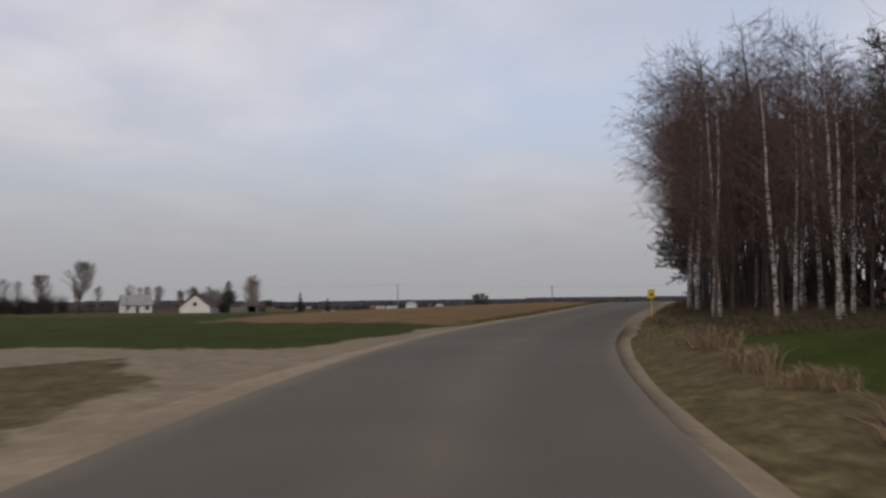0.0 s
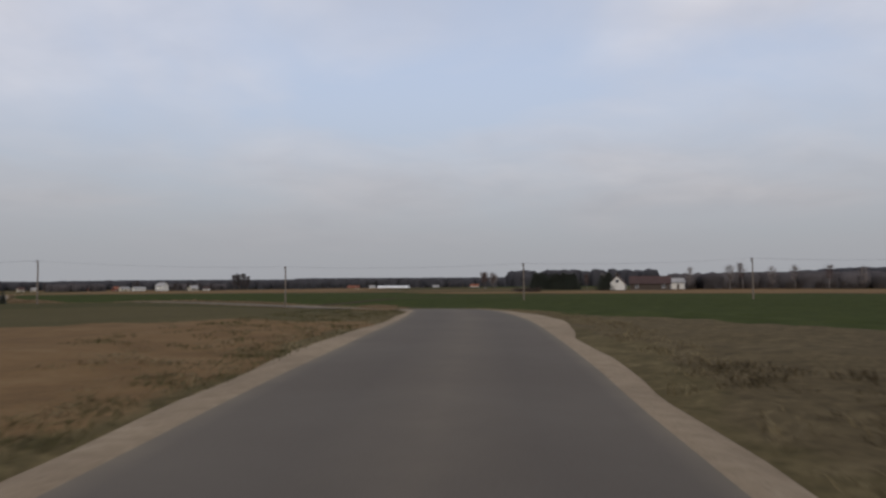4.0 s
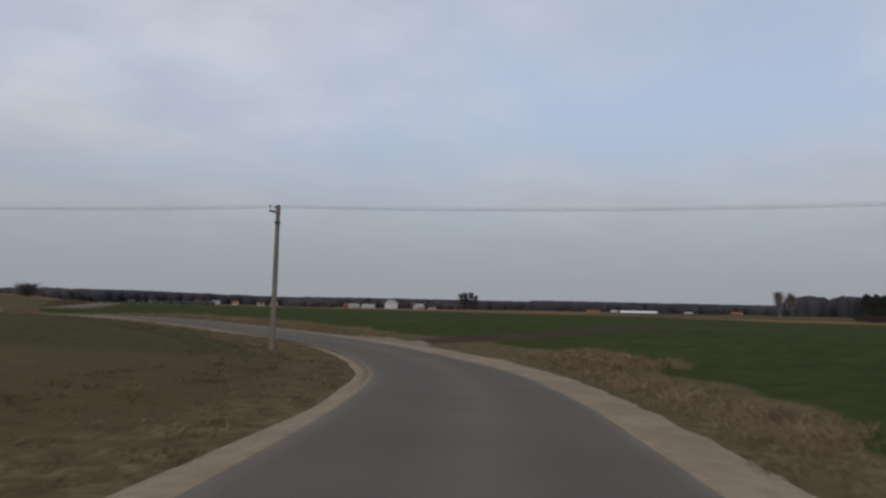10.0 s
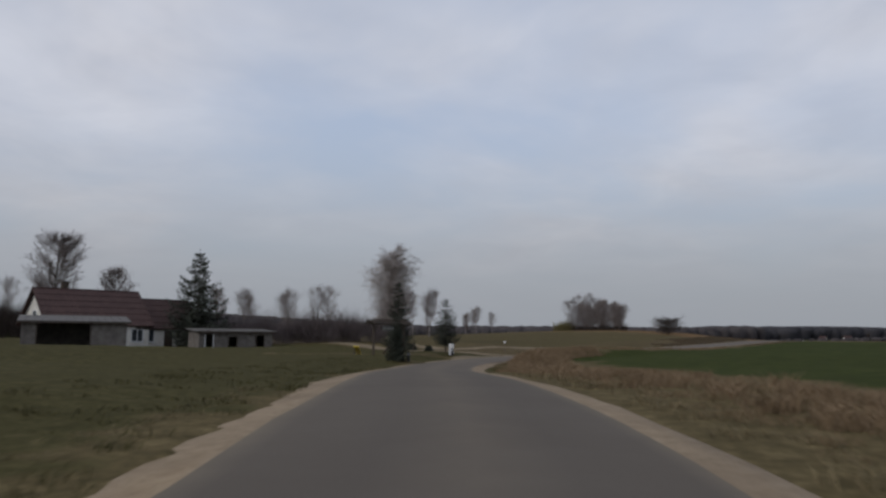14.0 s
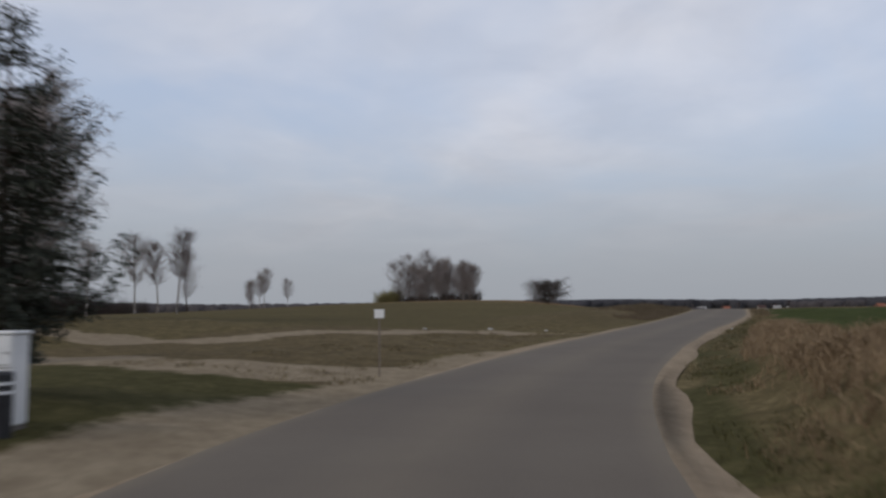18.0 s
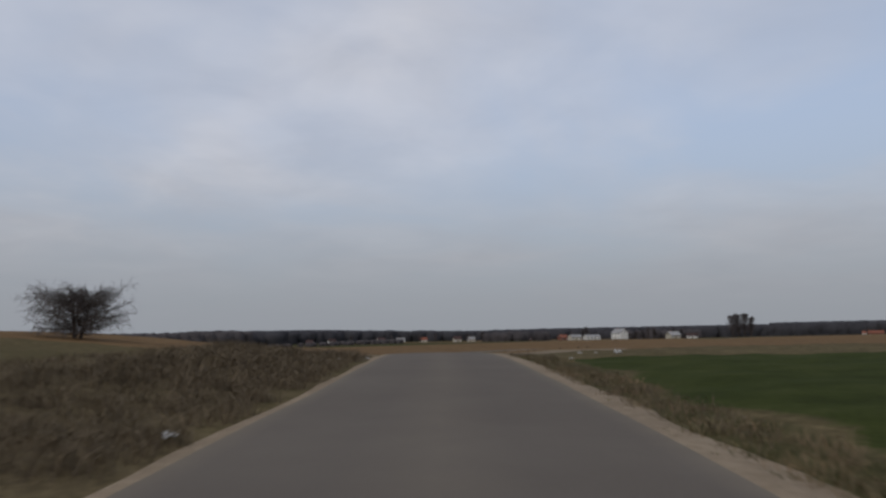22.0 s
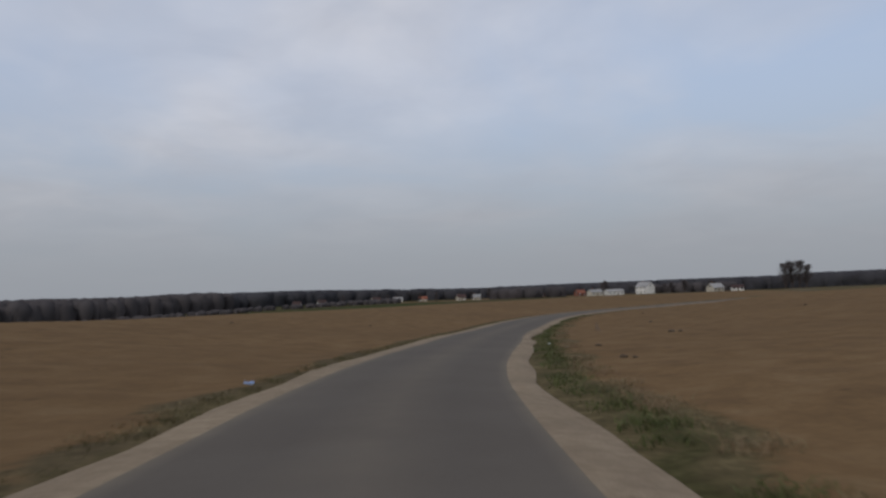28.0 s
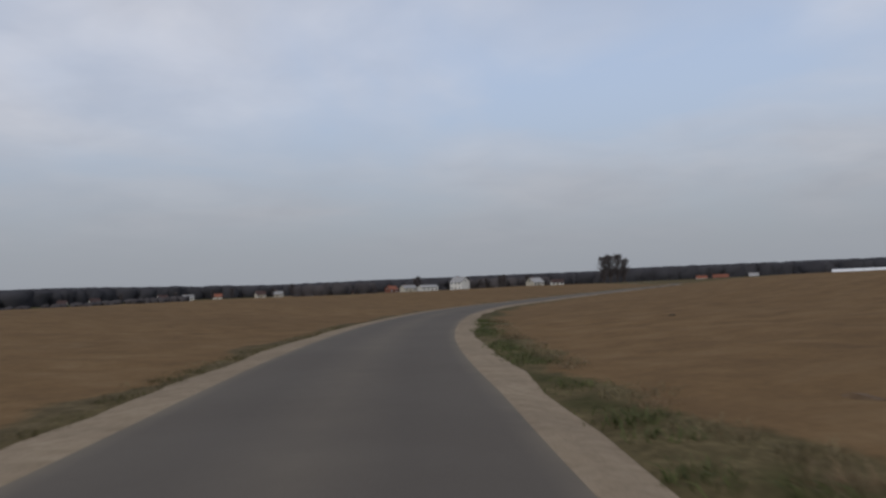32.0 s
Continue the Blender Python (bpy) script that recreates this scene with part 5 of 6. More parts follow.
def thicket(name, seed, spots_, h, label, material=None, dense=90, thick=1.0):
    """A mass of bushes nobody could count: stems and twigs from many feet."""
    r = random.Random(seed)
    s = Soup()
    for x, y in spots_:
        z = h_at(x, y)
        hh = h * rnd(r, 0.6, 1.15)
        for _ in range(dense):
            b = Vector((x + rnd(r, -0.8, 0.8), y + rnd(r, -0.8, 0.8), z + hh * r.random() * 0.45 - 0.1))
            d = Vector((rnd(r, -0.7, 0.7), rnd(r, -0.7, 0.7), 1)).normalized()
            s.spike(b, b + d * hh * rnd(r, 0.35, 0.65), (0.022 + 0.012 * r.random()) * thick)
    return tagged(s.object(name, material or TWIG_DARK), label, "bushes", kind="stuff")


r2 = random.Random(17)
thicket("bushes", 3, [(-72 + rnd(r2, -3, 3) - 20 * t, 100 + 22 * t + rnd(r2, -4, 4)) for t in [i / 26 for i in range(60)]], 3.7, "dark leafless thicket behind the farm garden", HEDGE_TWIG, 120, 0.8)
thicket("bushes", 4, [(-88 - 40 * t + rnd(r2, -4, 4), 128 + 70 * t + rnd(r2, -4, 4)) for t in [i / 90 for i in range(90)]], 4.0, "dark leafless hedge along the far pasture", dense=90)
thicket("bushes", 6, [(-61 + 12.5 * t + rnd(r2, -1.2, 1.2), 74.5 + 12.0 * t + rnd(r2, -1.2, 1.2)) for t in [i / 44 for i in range(44)]], 3.7, "brown leafless hedge behind the low shed", HEDGE_TWIG, 200, 0.5)
thicket("bushes", 5, [(-112 + rnd(r2, -14, 14), 92 + rnd(r2, -14, 14)) for _ in range(60)], 6.0, "dark leafless thicket beside the far cottage", dense=150)


def tangle(seed, feet, z0, z1, label, dense):
    """The haze of twigs where many crowns run together, too fine to count."""
    r = random.Random(seed)
    s = Soup()
    for x, y in feet:
        z = h_at(x, y)
        for _ in range(dense):
            b = Vector((x + rnd(r, -0.9, 0.9), y + rnd(r, -0.9, 0.9), z + z0 + (z1 - z0) * r.random() ** 0.8))
            d = Vector((rnd(r, -0.6, 0.6), rnd(r, -0.6, 0.6), 1)).normalized()
            s.spike(b, b + d * rnd(r, 0.5, 1.2), 0.011 + 0.006 * r.random())
    return tagged(s.object("branches", TWIG_BIRCH), label, "branches", kind="stuff")


deep_wood = [p for p in spots if at_road([p])[1][0] > 6.2 and at_road([p])[0][0] < 2.2]
tangle(7, deep_wood, 1.5, 5.0, "brown haze of interlaced twigs inside the wood", 330)
wood_floor = [p for p in spots if 7.5 < at_road([p])[1][0] < 26.0]
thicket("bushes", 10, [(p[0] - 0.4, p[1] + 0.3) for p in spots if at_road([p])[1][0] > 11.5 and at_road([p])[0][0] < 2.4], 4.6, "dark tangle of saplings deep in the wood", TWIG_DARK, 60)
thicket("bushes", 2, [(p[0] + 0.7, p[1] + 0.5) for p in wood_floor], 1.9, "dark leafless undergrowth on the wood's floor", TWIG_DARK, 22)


# ---- garden gate, bollard, cabinet ----
def garden_gate():
    a, b = Vector((-34.6, 65.2)), Vector((-34.9, 69.2))
    mid, d = (a + b) / 2, (b - a)
    rz = math.degrees(math.atan2(d.y, d.x))
    span_ = d.length
    z0 = min(h_at(a.x, a.y), h_at(b.x, b.y))
    e = empty_thing("garden_gateway", "dark timber gateway with a small zigzag shingled roof and hanging board", "gateway", loc=(mid.x, mid.y, z0), rz=rz)
    for s in (-1, 1):
        x = s * span_ / 2
        part("post", boxed(x - 0.06, x + 0.06, -0.06, 0.06, -0.3, 2.02, 0.012), TIMBER, e)
        bm = bmesh.new()
        m = Matrix.Translation((x - s * 0.05, 0, 1.55)) @ Matrix.Rotation(-s * radians(45), 4, "Y")
        box(bm, -0.04, 0.04, -0.045, 0.045, 0, 0.66, 0.006, m)
        part("brace", bm, TIMBER, e)
    ln = span_ / 2 + 0.58
    part("beam", boxed(-ln, ln, -0.07, 0.07, 1.98, 2.1, 0.012), TIMBER, e)
    for s in (-1, 1):
        rm = bmesh.new()
        box(rm, -ln, ln, 0, 0.42, -0.015, 0.015, 0, Matrix.Translation((0, 0, 2.24)) @ Matrix.Diagonal((1, s, 1, 1)) @ Matrix.Rotation(radians(-27), 4, "X"))
        part("roof_board", rm, TIMBER, e)
    n = 17
    for k in range(n):
        x = -ln + 2 * ln * (k + 0.5) / n
        w = ln / n * 0.96
        for s in (-1, 1):
            bm = bmesh.new()
            pts = [(x - w, 2.02), (x + w, 2.02), (x + w, 2.16), (x, 2.40), (x - w, 2.16)]
            lo = [bm.verts.new((px_, s * 0.20, pz_)) for px_, pz_ in pts]
            hi = [bm.verts.new((px_, s * 0.235, pz_)) for px_, pz_ in pts]
            bm.faces.new(lo)
            bm.faces.new(hi[::-1])
            for i in range(5):
                bm.faces.new([lo[i], hi[i], hi[(i + 1) % 5], lo[(i + 1) % 5]])
            bmesh.ops.recalc_face_normals(bm, faces=bm.faces)
            part("pointed_board", bm, TIMBER, e)
    board = part("board", boxed(-0.92, 0.56, -0.02, 0.02, 1.62, 1.93, 0.008), plain("board_wood", (0.035, 0.042, 0.042), (0.075, 0.085, 0.085), 12, 0.7), e, "dark grey-green hanging name board with a pale rim")
    for f in (-1, 1):
        y0, y1 = sorted((f * 0.021, f * 0.027))
        for x0, x1, z_0, z_1 in ((-0.9, 0.54, 1.635, 1.655), (-0.9, 0.54, 1.895, 1.915), (-0.9, -0.88, 1.655, 1.895), (0.52, 0.54, 1.655, 1.895)):
            part("rim", boxed(x0, x1, y0, y1, z_0, z_1), WHITE_WALL, board)
    for i, (x0, x1) in enumerate(((-0.78, -0.42), (-0.30, 0.18), (0.28, 0.42))):
        part("writing", boxed(x0, x1, -0.026, -0.021, 1.745, 1.80), WHITE_WALL, board)
        part("writing", boxed(-0.36 - x1, -0.36 - x0, 0.021, 0.026, 1.745, 1.80), WHITE_WALL, board)
    for x in (-0.7, 0.34):
        part("chain", rodded((x, 0, 1.92), (x, 0, 2.0), 0.008, 0.008, 6), IRON, e)
    return e


garden_gate()


def bollard(x, y):
    e = empty_thing("bollard", "short black plastic bollard with two white bands", "bollard", loc=(x, y, h_at(x, y)))
    part("shaft", rodded((0, 0, -0.1), (0, 0, 0.48), 0.085, 0.085, 16), BLACK_PLASTIC, e)
    for z in (0.33, 0.40):
        part("band", rodded((0, 0, z), (0, 0, z + 0.025), 0.088, 0.088, 16), WHITE_PLASTIC, e)
    part("cap", rodded((0, 0, 0.48), (0, 0, 0.505), 0.091, 0.07, 16), BLACK_PLASTIC, e)
    return e


bollard(-28.78, 60.3)
bollard(-32.58, 71.95)


def meter_cabinet(x, y, rz):
    e = empty_thing("meter_cabinet", "white plastic electricity meter cabinet on a plinth", "meter cabinet", loc=(x, y, h_at(x, y)), rz=rz)
    part("body", boxed(-0.18, 0.18, -0.12, 0.12, 0.02, 0.92, 0.012), WHITE_PLASTIC, e)
    part("plinth", boxed(-0.17, 0.17, -0.11, 0.11, -0.2, 0.02), GREY_BLOCK, e)
    part("top", boxed(-0.20, 0.20, -0.14, 0.14, 0.92, 0.955, 0.008), WHITE_PLASTIC, e)
    d = part("door", boxed(-0.165, 0.165, -0.132, -0.121, 0.62, 0.90, 0.004), WHITE_PLASTIC, e)
    part("lock", rodded((0.12, -0.146, 0.74), (0.12, -0.131, 0.74), 0.012, 0.012, 8), IRON, d)
    part("seam", boxed(-0.178, 0.178, -0.123, -0.1205, 0.585, 0.595), GREY_BLOCK, e)
    return e


meter_cabinet(-32.8, 72.2, 6).scale = (0.82, 0.82, 0.82)


def small_board(x, y, rz):
    e = empty_thing("notice_board", "small white board on a thin wooden stake", "notice board", loc=(x, y, h_at(x, y)), rz=rz)
    part("stake", boxed(-0.015, 0.015, -0.012, 0.012, -0.15, 1.06, 0.003), POLE_WOOD, e)
    part("board", boxed(-0.085, 0.085, -0.024, -0.013, 0.98, 1.13, 0.003), WHITE_PLASTIC, e)
    return e


small_board(-32.2, 79.7, 14)


def yellow_swing(x, y, rz):
    e = empty_thing("garden_slide", "small yellow plastic garden slide with dark legs", "garden slide", loc=(x, y, h_at(x, y)), rz=rz)
    for s in (-1, 1):
        part("leg", rodded((s * 0.22, -0.35, -0.05), (s * 0.16, 0, 0.72), 0.025, 0.025, 8), TIMBER, e)
        part("leg", rodded((s * 0.22, 0.35, -0.05), (s * 0.16, 0, 0.72), 0.025, 0.025, 8), TIMBER, e)
    part("seat", boxed(-0.24, 0.24, -0.16, 0.16, 0.68, 0.80, 0.03), YELLOW, e)
    bm = bmesh.new()
    box(bm, -0.2, 0.2, 0, 0.95, -0.03, 0.03, 0.01, Matrix.Translation((0, 0.1, 0.70)) @ Matrix.Rotation(radians(-42), 4, "X"))
    part("chute", bm, YELLOW, e)
    return e


yellow_swing(-36.3, 65.66, 20).scale = (0.74, 0.74, 0.74)


def log_trestle(x, y, rz):
    e = empty_thing("log", "dark weathered log propped on a short stump", "log", loc=(x, y, h_at(x, y)), rz=rz)
    part("trunk", rodded((0, 0, 0.02), (0.92, 0.1, 1.12), 0.075, 0.055, 10), TIMBER, e)
    part("stump", rodded((0.62, 0.07, -0.1), (0.62, 0.07, 0.68), 0.09, 0.075, 10), TIMBER, e)
    return e


log_trestle(-36.2, 68.6, 25)


shrub = spruce_tree("shrub", 75, 0.55, 0.85, "low round evergreen shrub on the lawn", group="garden shrubs", sparse=2.5, bare_foot=0.0, fine=0.03, taper=0.4)
tagged(shrub, "low round evergreen shrub on the lawn", "shrub", "garden shrubs")
place(shrub, -41.3, 80.4)
again(shrub, -38.2, 78.0, 80, 0.85)


def crossed_stakes(x, y, rz):
    e = empty_thing("crossed_stakes", "two thin weathered stakes crossed on the lawn", "stakes", loc=(x, y, h_at(x, y)), rz=rz)
    part("stake", rodded((-0.14, 0, -0.06), (0.1, 0.02, 0.62), 0.022, 0.016, 8), POLE_WOOD, e)
    part("stake", rodded((0.12, 0.04, -0.06), (-0.02, 0.045, 0.40), 0.02, 0.016, 8), POLE_WOOD, e)
    return e


crossed_stakes(-36.1, 72.3, 30)

# ---- copse, lone tree and their bushes ----
copse = [bare_tree("birch_tree", 91 + k, (7.2, 6.4, 5.6)[k], 0.07, 0.08, (5.2, 5.0, 4.6)[k], BARK_BIRCH, TWIG_GREY, "leafless birch in a small field copse", "birch tree", "copse birches",
                   limbs=40, twigs=14, droop=0.15, up=0.9, twig_r=0.014, twig_len=0.75, stems=(2, 3, 2)[k]) for k in range(3)]
cop_spots = [(-65.4, 183.5, 1.05), (-63.2, 182.0, 0.95), (-60.0, 178.5, 0.95), (-58.8, 177.0, 1.0), (-57.0, 176.2, 0.95), (-55.2, 174.6, 0.85), (-52.8, 172.0, 0.75), (-51.2, 170.3, 0.8), (-62, 184, 0.85), (-58, 181, 0.85), (-54, 177.5, 0.8)]
for k, (x, y, s) in enumerate(cop_spots):
    place(copse[k], x, y, 70 * k, s) if k < 3 else again(copse[k % 3], x, y, 70 * k, s)
thicket("bushes", 6, [(-67.5 + rnd(r2, -1.2, 1.6), 183.5 + rnd(r2, -2, 1.5)) for _ in range(16)], 3.2, "yellowish willow bush at the copse's end", island("willow_twigs", (0.16, 0.145, 0.065), (0.30, 0.265, 0.125)), 150)
thicket("bushes", 7, [(-65 + 14.5 * i / 40 + rnd(r2, -1, 1), 183 - 13 * i / 40 + rnd(r2, -1, 1)) for i in range(40)], 1.7, "low dark undergrowth beneath the copse", TWIG_DARK, 60)
lone = bare_tree("apple_tree", 97, 2.6, 0.10, 0.10, 5.6, BARK_DARK, island("apple_twigs", (0.062, 0.052, 0.047), (0.150, 0.128, 0.118)), "low spreading leafless apple tree on the field mound", "apple tree", limbs=52, twigs=24, up=0.2, droop=0.35, twig_r=0.009, twig_len=0.5, stems=3, lean=0.06)
place(lone, -39.6, 160.4)

# ---- across the crop field: spruces, bushes, houses ----
hedge_spruce = [spruce_tree("spruce_tree", 101 + k, (5.6, 5.0)[k], (6.4, 6.0)[k], "dark spruce in a dense field shelter", "shelter spruces", sparse=1.0, bare_foot=0.0, fine=0.2) for k in range(2)]
k = 0
for i in range(13):
    for j in range(3):
        x, y = 137.5 + 6.0 * i / 12 + j * 1.5 + rnd(r2, -0.6, 0.6), 112 - 13 * i / 12 + j * 1.4 + rnd(r2, -0.6, 0.6)
        s = rnd(r2, 0.85, 1.08) * (1.15 if i == 0 else 1)
        place(hedge_spruce[k], x, y, 33 * k, s) if k < 2 else again(hedge_spruce[k % 2], x, y, 33 * k, s)
        k += 1
for x, y, s in ((128, 128, 1.2), (131, 131, 1.1), (134, 134, 1.25), (137.5, 134.5, 1.2), (141, 139, 1.1), (145, 142, 1.1), (134, 84, 1.0), (148, 90, 1.1), (152, 88, 1.0)):
    again(mid_bare[int(x) % 3], x, y, x * 7, s * 0.72, 0, "leafless tree with a grey twiggy crown")
for x, y, s in ((135.5, 79, 0.85), (137.0, 77.5, 1.0), (138.5, 80.0, 0.9)):
    again(hedge_spruce[0], x, y, x * 9, s, 0, "dark spruce beside a white house")
thicket("bushes", 8, [(91.3 + rnd(r2, -3.2, 3.2), 65 + rnd(r2, -2.5, 2.5)) for _ in range(14)], 1.6, "dark bush standing in the green crop", TWIG_DARK, 90)
gable_house(140.0, 76.5, 36, 6.0, 4.4, 2.4, 2.2, WHITE_WALL, ROOF_DARK, "white gabled house with a dark roof beyond the field", 1, 3, 1, 1, detail=False)
gable_house(149.0, 71.5, -50, 12.0, 6.0, 2.2, 2.2, TIMBER, ROOF_DARK, "long dark barn beyond the pale field", 0, 3, 1, 0, category="barn", detail=False)
gable_house(160.0, 70.0, -35, 4.2, 3.6, 2.4, 1.2, WHITE_WALL, ROOF_GREY, "small white outbuilding beside the dark barn", 0, 1, 1, 0, category="outbuilding", detail=False)
for i in range(20):
    x, y = 158 + i * 4.6, 62 - i * 6.2 + rnd(r2, -4, 4)
    again(mid_bare[i % 3], x, y, i * 77, rnd(r2, 0.8, 1.15), 0, "leafless tree in a row beyond the pale field")
thicket("bushes", 9, [(164 + 70 * t + rnd(r2, -3, 3), 64 - 95 * t + rnd(r2, -3, 3)) for t in [i / 70 for i in range(70)]], 3.0, "dark leafless hedge beyond the pale field", TWIG_DARK, 60)

# ---- the village ----
V = "village houses"
gable_house(166.3, 655.0, -64, 9.0, 7.6, 4.9, 2.8, WHITE_WALL, ROOF_GREY, "large white two-storey gabled house in the village", 1, 3, 2, 1, V, detail=False)
gable_house(144.0, 650.0, 12, 11.0, 5.5, 2.6, 1.2, WHITE_WALL, ROOF_GREY, "low white village building with a pale roof", 0, 4, 1, 0, V, detail=False)
gable_house(130.5, 646.0, 12, 8.0, 5.5, 2.5, 1.5, CREAM_WALL, ROOF_GREY, "low cream village building with a grey roof", 1, 3, 1, 0, V, detail=False)
gable_house(161.0, 549.0, 20, 7.0, 5.0, 2.3, 2.0, CREAM_WALL, ROOF_GREY, "cream village house with a grey gable roof", 1, 3, 1, 1, V, detail=False)
gable_house(171.0, 546.0, -15, 5.5, 4.0, 1.9, 1.2, WHITE_WALL, ROOF_DARK, "small white village house near large trees", 0, 3, 1, 0, V, detail=False)
for x, y, rz, wall, roof, lab, L, hh in ((132, 683, 25, BRICK_RED, ROOF_RED, "red brick village house with a red roof", 9, 2.9), (119, 690, -10, CREAM_WALL, ROOF_RED, "cream village house with a rusty red roof", 10, 2.8),
                                         (108, 700, 30, BRICK_RED, ROOF_DARK, "brick village house with a dark roof", 9, 2.8), (55.7, 708, 10, CREAM_WALL, ROOF_DARK, "pale village house with a dark roof", 8, 3.2),
                                         (70, 730, -20, CREAM_WALL, ROOF_GREY, "cream village house with a grey roof", 9, 2.8), (20, 835, 0, WHITE_WALL, ROOF_GREY, "white village house with a pale roof", 11, 2.8),
                                         (2.0, 842, 20, CREAM_WALL, ROOF_DARK, "cream house with a dark roof by the far wood", 10, 3.4), (38, 800, 0, CREAM_WALL, ROOF_RED, "cream house with a red roof by the far wood", 9, 2.8),
                                         (-42, 800, 15, WHITE_WALL, ROOF_DARK, "white house with a dark roof by the far wood", 9, 2.8), (-60, 780, -10, CREAM_WALL, ROOF_DARK, "pale house with a dark roof by the far wood", 8, 2.6),
                                         (90, 740, 15, WHITE_WALL, ROOF_DARK, "white village house with a dark roof", 9, 2.8), (205, 680, -30, CREAM_WALL, ROOF_DARK, "cream village house with a dark roof", 9, 2.8),
                                         (232, 700, 10, WHITE_WALL, ROOF_GREY, "white village house with a pale roof", 10, 2.8), (190, 660, 20, CREAM_WALL, ROOF_GREY, "cream village house with a grey roof", 8, 2.6),
                                         (385, 683, -40, BRICK_RED, ROOF_RED, "long brick farm building with a red roof", 15, 3.0), (402, 668, -40, WHITE_WALL, ROOF_GREY, "white farm building beside the red barn", 9, 3.2),
                                         (448, 540, -50, WHITE_WALL, ROOF_RED, "white farmhouse with a red roof by the eastern wood", 12, 3.2), (437, 767, -30, WHITE_WALL, ROOF_RED, "white house with a red roof by the far wood", 12, 3.0),
                                         (470, 640, -40, WHITE_WALL, ROOF_GREY, "white house by the eastern wood", 10, 2.8), (262, 800, 0, WHITE_WALL, ROOF_DARK, "white house behind the village", 10, 2.8)):
    gable_house(x, y, rz, L * 0.7, 5.0, hh * 0.8, 1.9, wall, roof, lab, 1, 3, 1, 1, V, detail=False)


def polytunnel(x, y, rz, L):
    e = empty_thing("greenhouse", "long low white plastic greenhouse in a field", "greenhouse", loc=(x, y, h_at(x, y)), rz=rz)
    bm = bmesh.new()
    n = 10
    ring = [[bm.verts.new((sx * L / 2, -3.2 * math.cos(math.pi * i / n), 2.6 * math.sin(math.pi * i / n))) for i in range(n + 1)] for sx in (-1, 1)]
    for i in range(n):
        bm.faces.new([ring[0][i], ring[1][i], ring[1][i + 1], ring[0][i + 1]])
    bm.faces.new(ring[0])
    bm.faces.new(ring[1][::-1])
    part("cover", bm, WHITE_PLASTIC, e)
    for i in range(7):
        xx = -L / 2 + L * i / 6
        s = Soup()
        s.tube([Vector((xx, -3.24 * math.cos(math.pi * j / 8), 2.64 * math.sin(math.pi * j / 8))) for j in range(9)], [0.05] * 9, 4)
        s.object("hoop", IRON, e)
    return e


polytunnel(337, 520, -50, 30)
LIME_TWIG = island("lime_twigs", (0.070, 0.060, 0.060), (0.130, 0.112, 0.108))
dome_trees = [bare_tree("lime_tree", 111 + k, (10.4, 10.0)[k], 0.25, 0.15, (9.0, 8.4)[k], BARK_DARK, LIME_TWIG, "tall leafless lime in a clump before the village", "lime tree", "clump of limes",
                        limbs=56, twigs=17, up=0.9, twig_r=0.045, twig_len=1.0) for k in range(2)]
for k, (x, y, s) in enumerate(((191.5, 537, 1.08), (195.5, 538, 1.2), (199.5, 538.5, 1.18), (203.5, 539, 1.04))):
    place(dome_trees[k], x, y, 80 * k, s) if k < 2 else again(dome_trees[k % 2], x, y, 80 * k, s)
for k, (x, y, s) in enumerate(((150, 690, 0.75), (156, 700, 0.9), (176, 690, 0.6), (205, 560, 0.4), (150, 560, 0.55), (183, 600, 0.6), (95, 690, 0.6), (84, 700, 0.65), (75, 705, 0.7), (64, 712, 0.55),
                               (40, 720, 0.6), (30, 740, 0.6), (100, 720, 0.7), (118, 705, 0.6), (186, 640, 0.65), (180, 646, 0.6), (173, 640, 0.5), (212, 655, 0.6), (225, 680, 0.6), (10, 800, 0.6),
                               (-25, 790, 0.6), (390, 700, 0.6), (430, 560, 0.6), (440, 550, 0.5))):
    again(dome_trees[k % 2], x, y, 60 * k, s, 0, "leafless tree among the village houses")


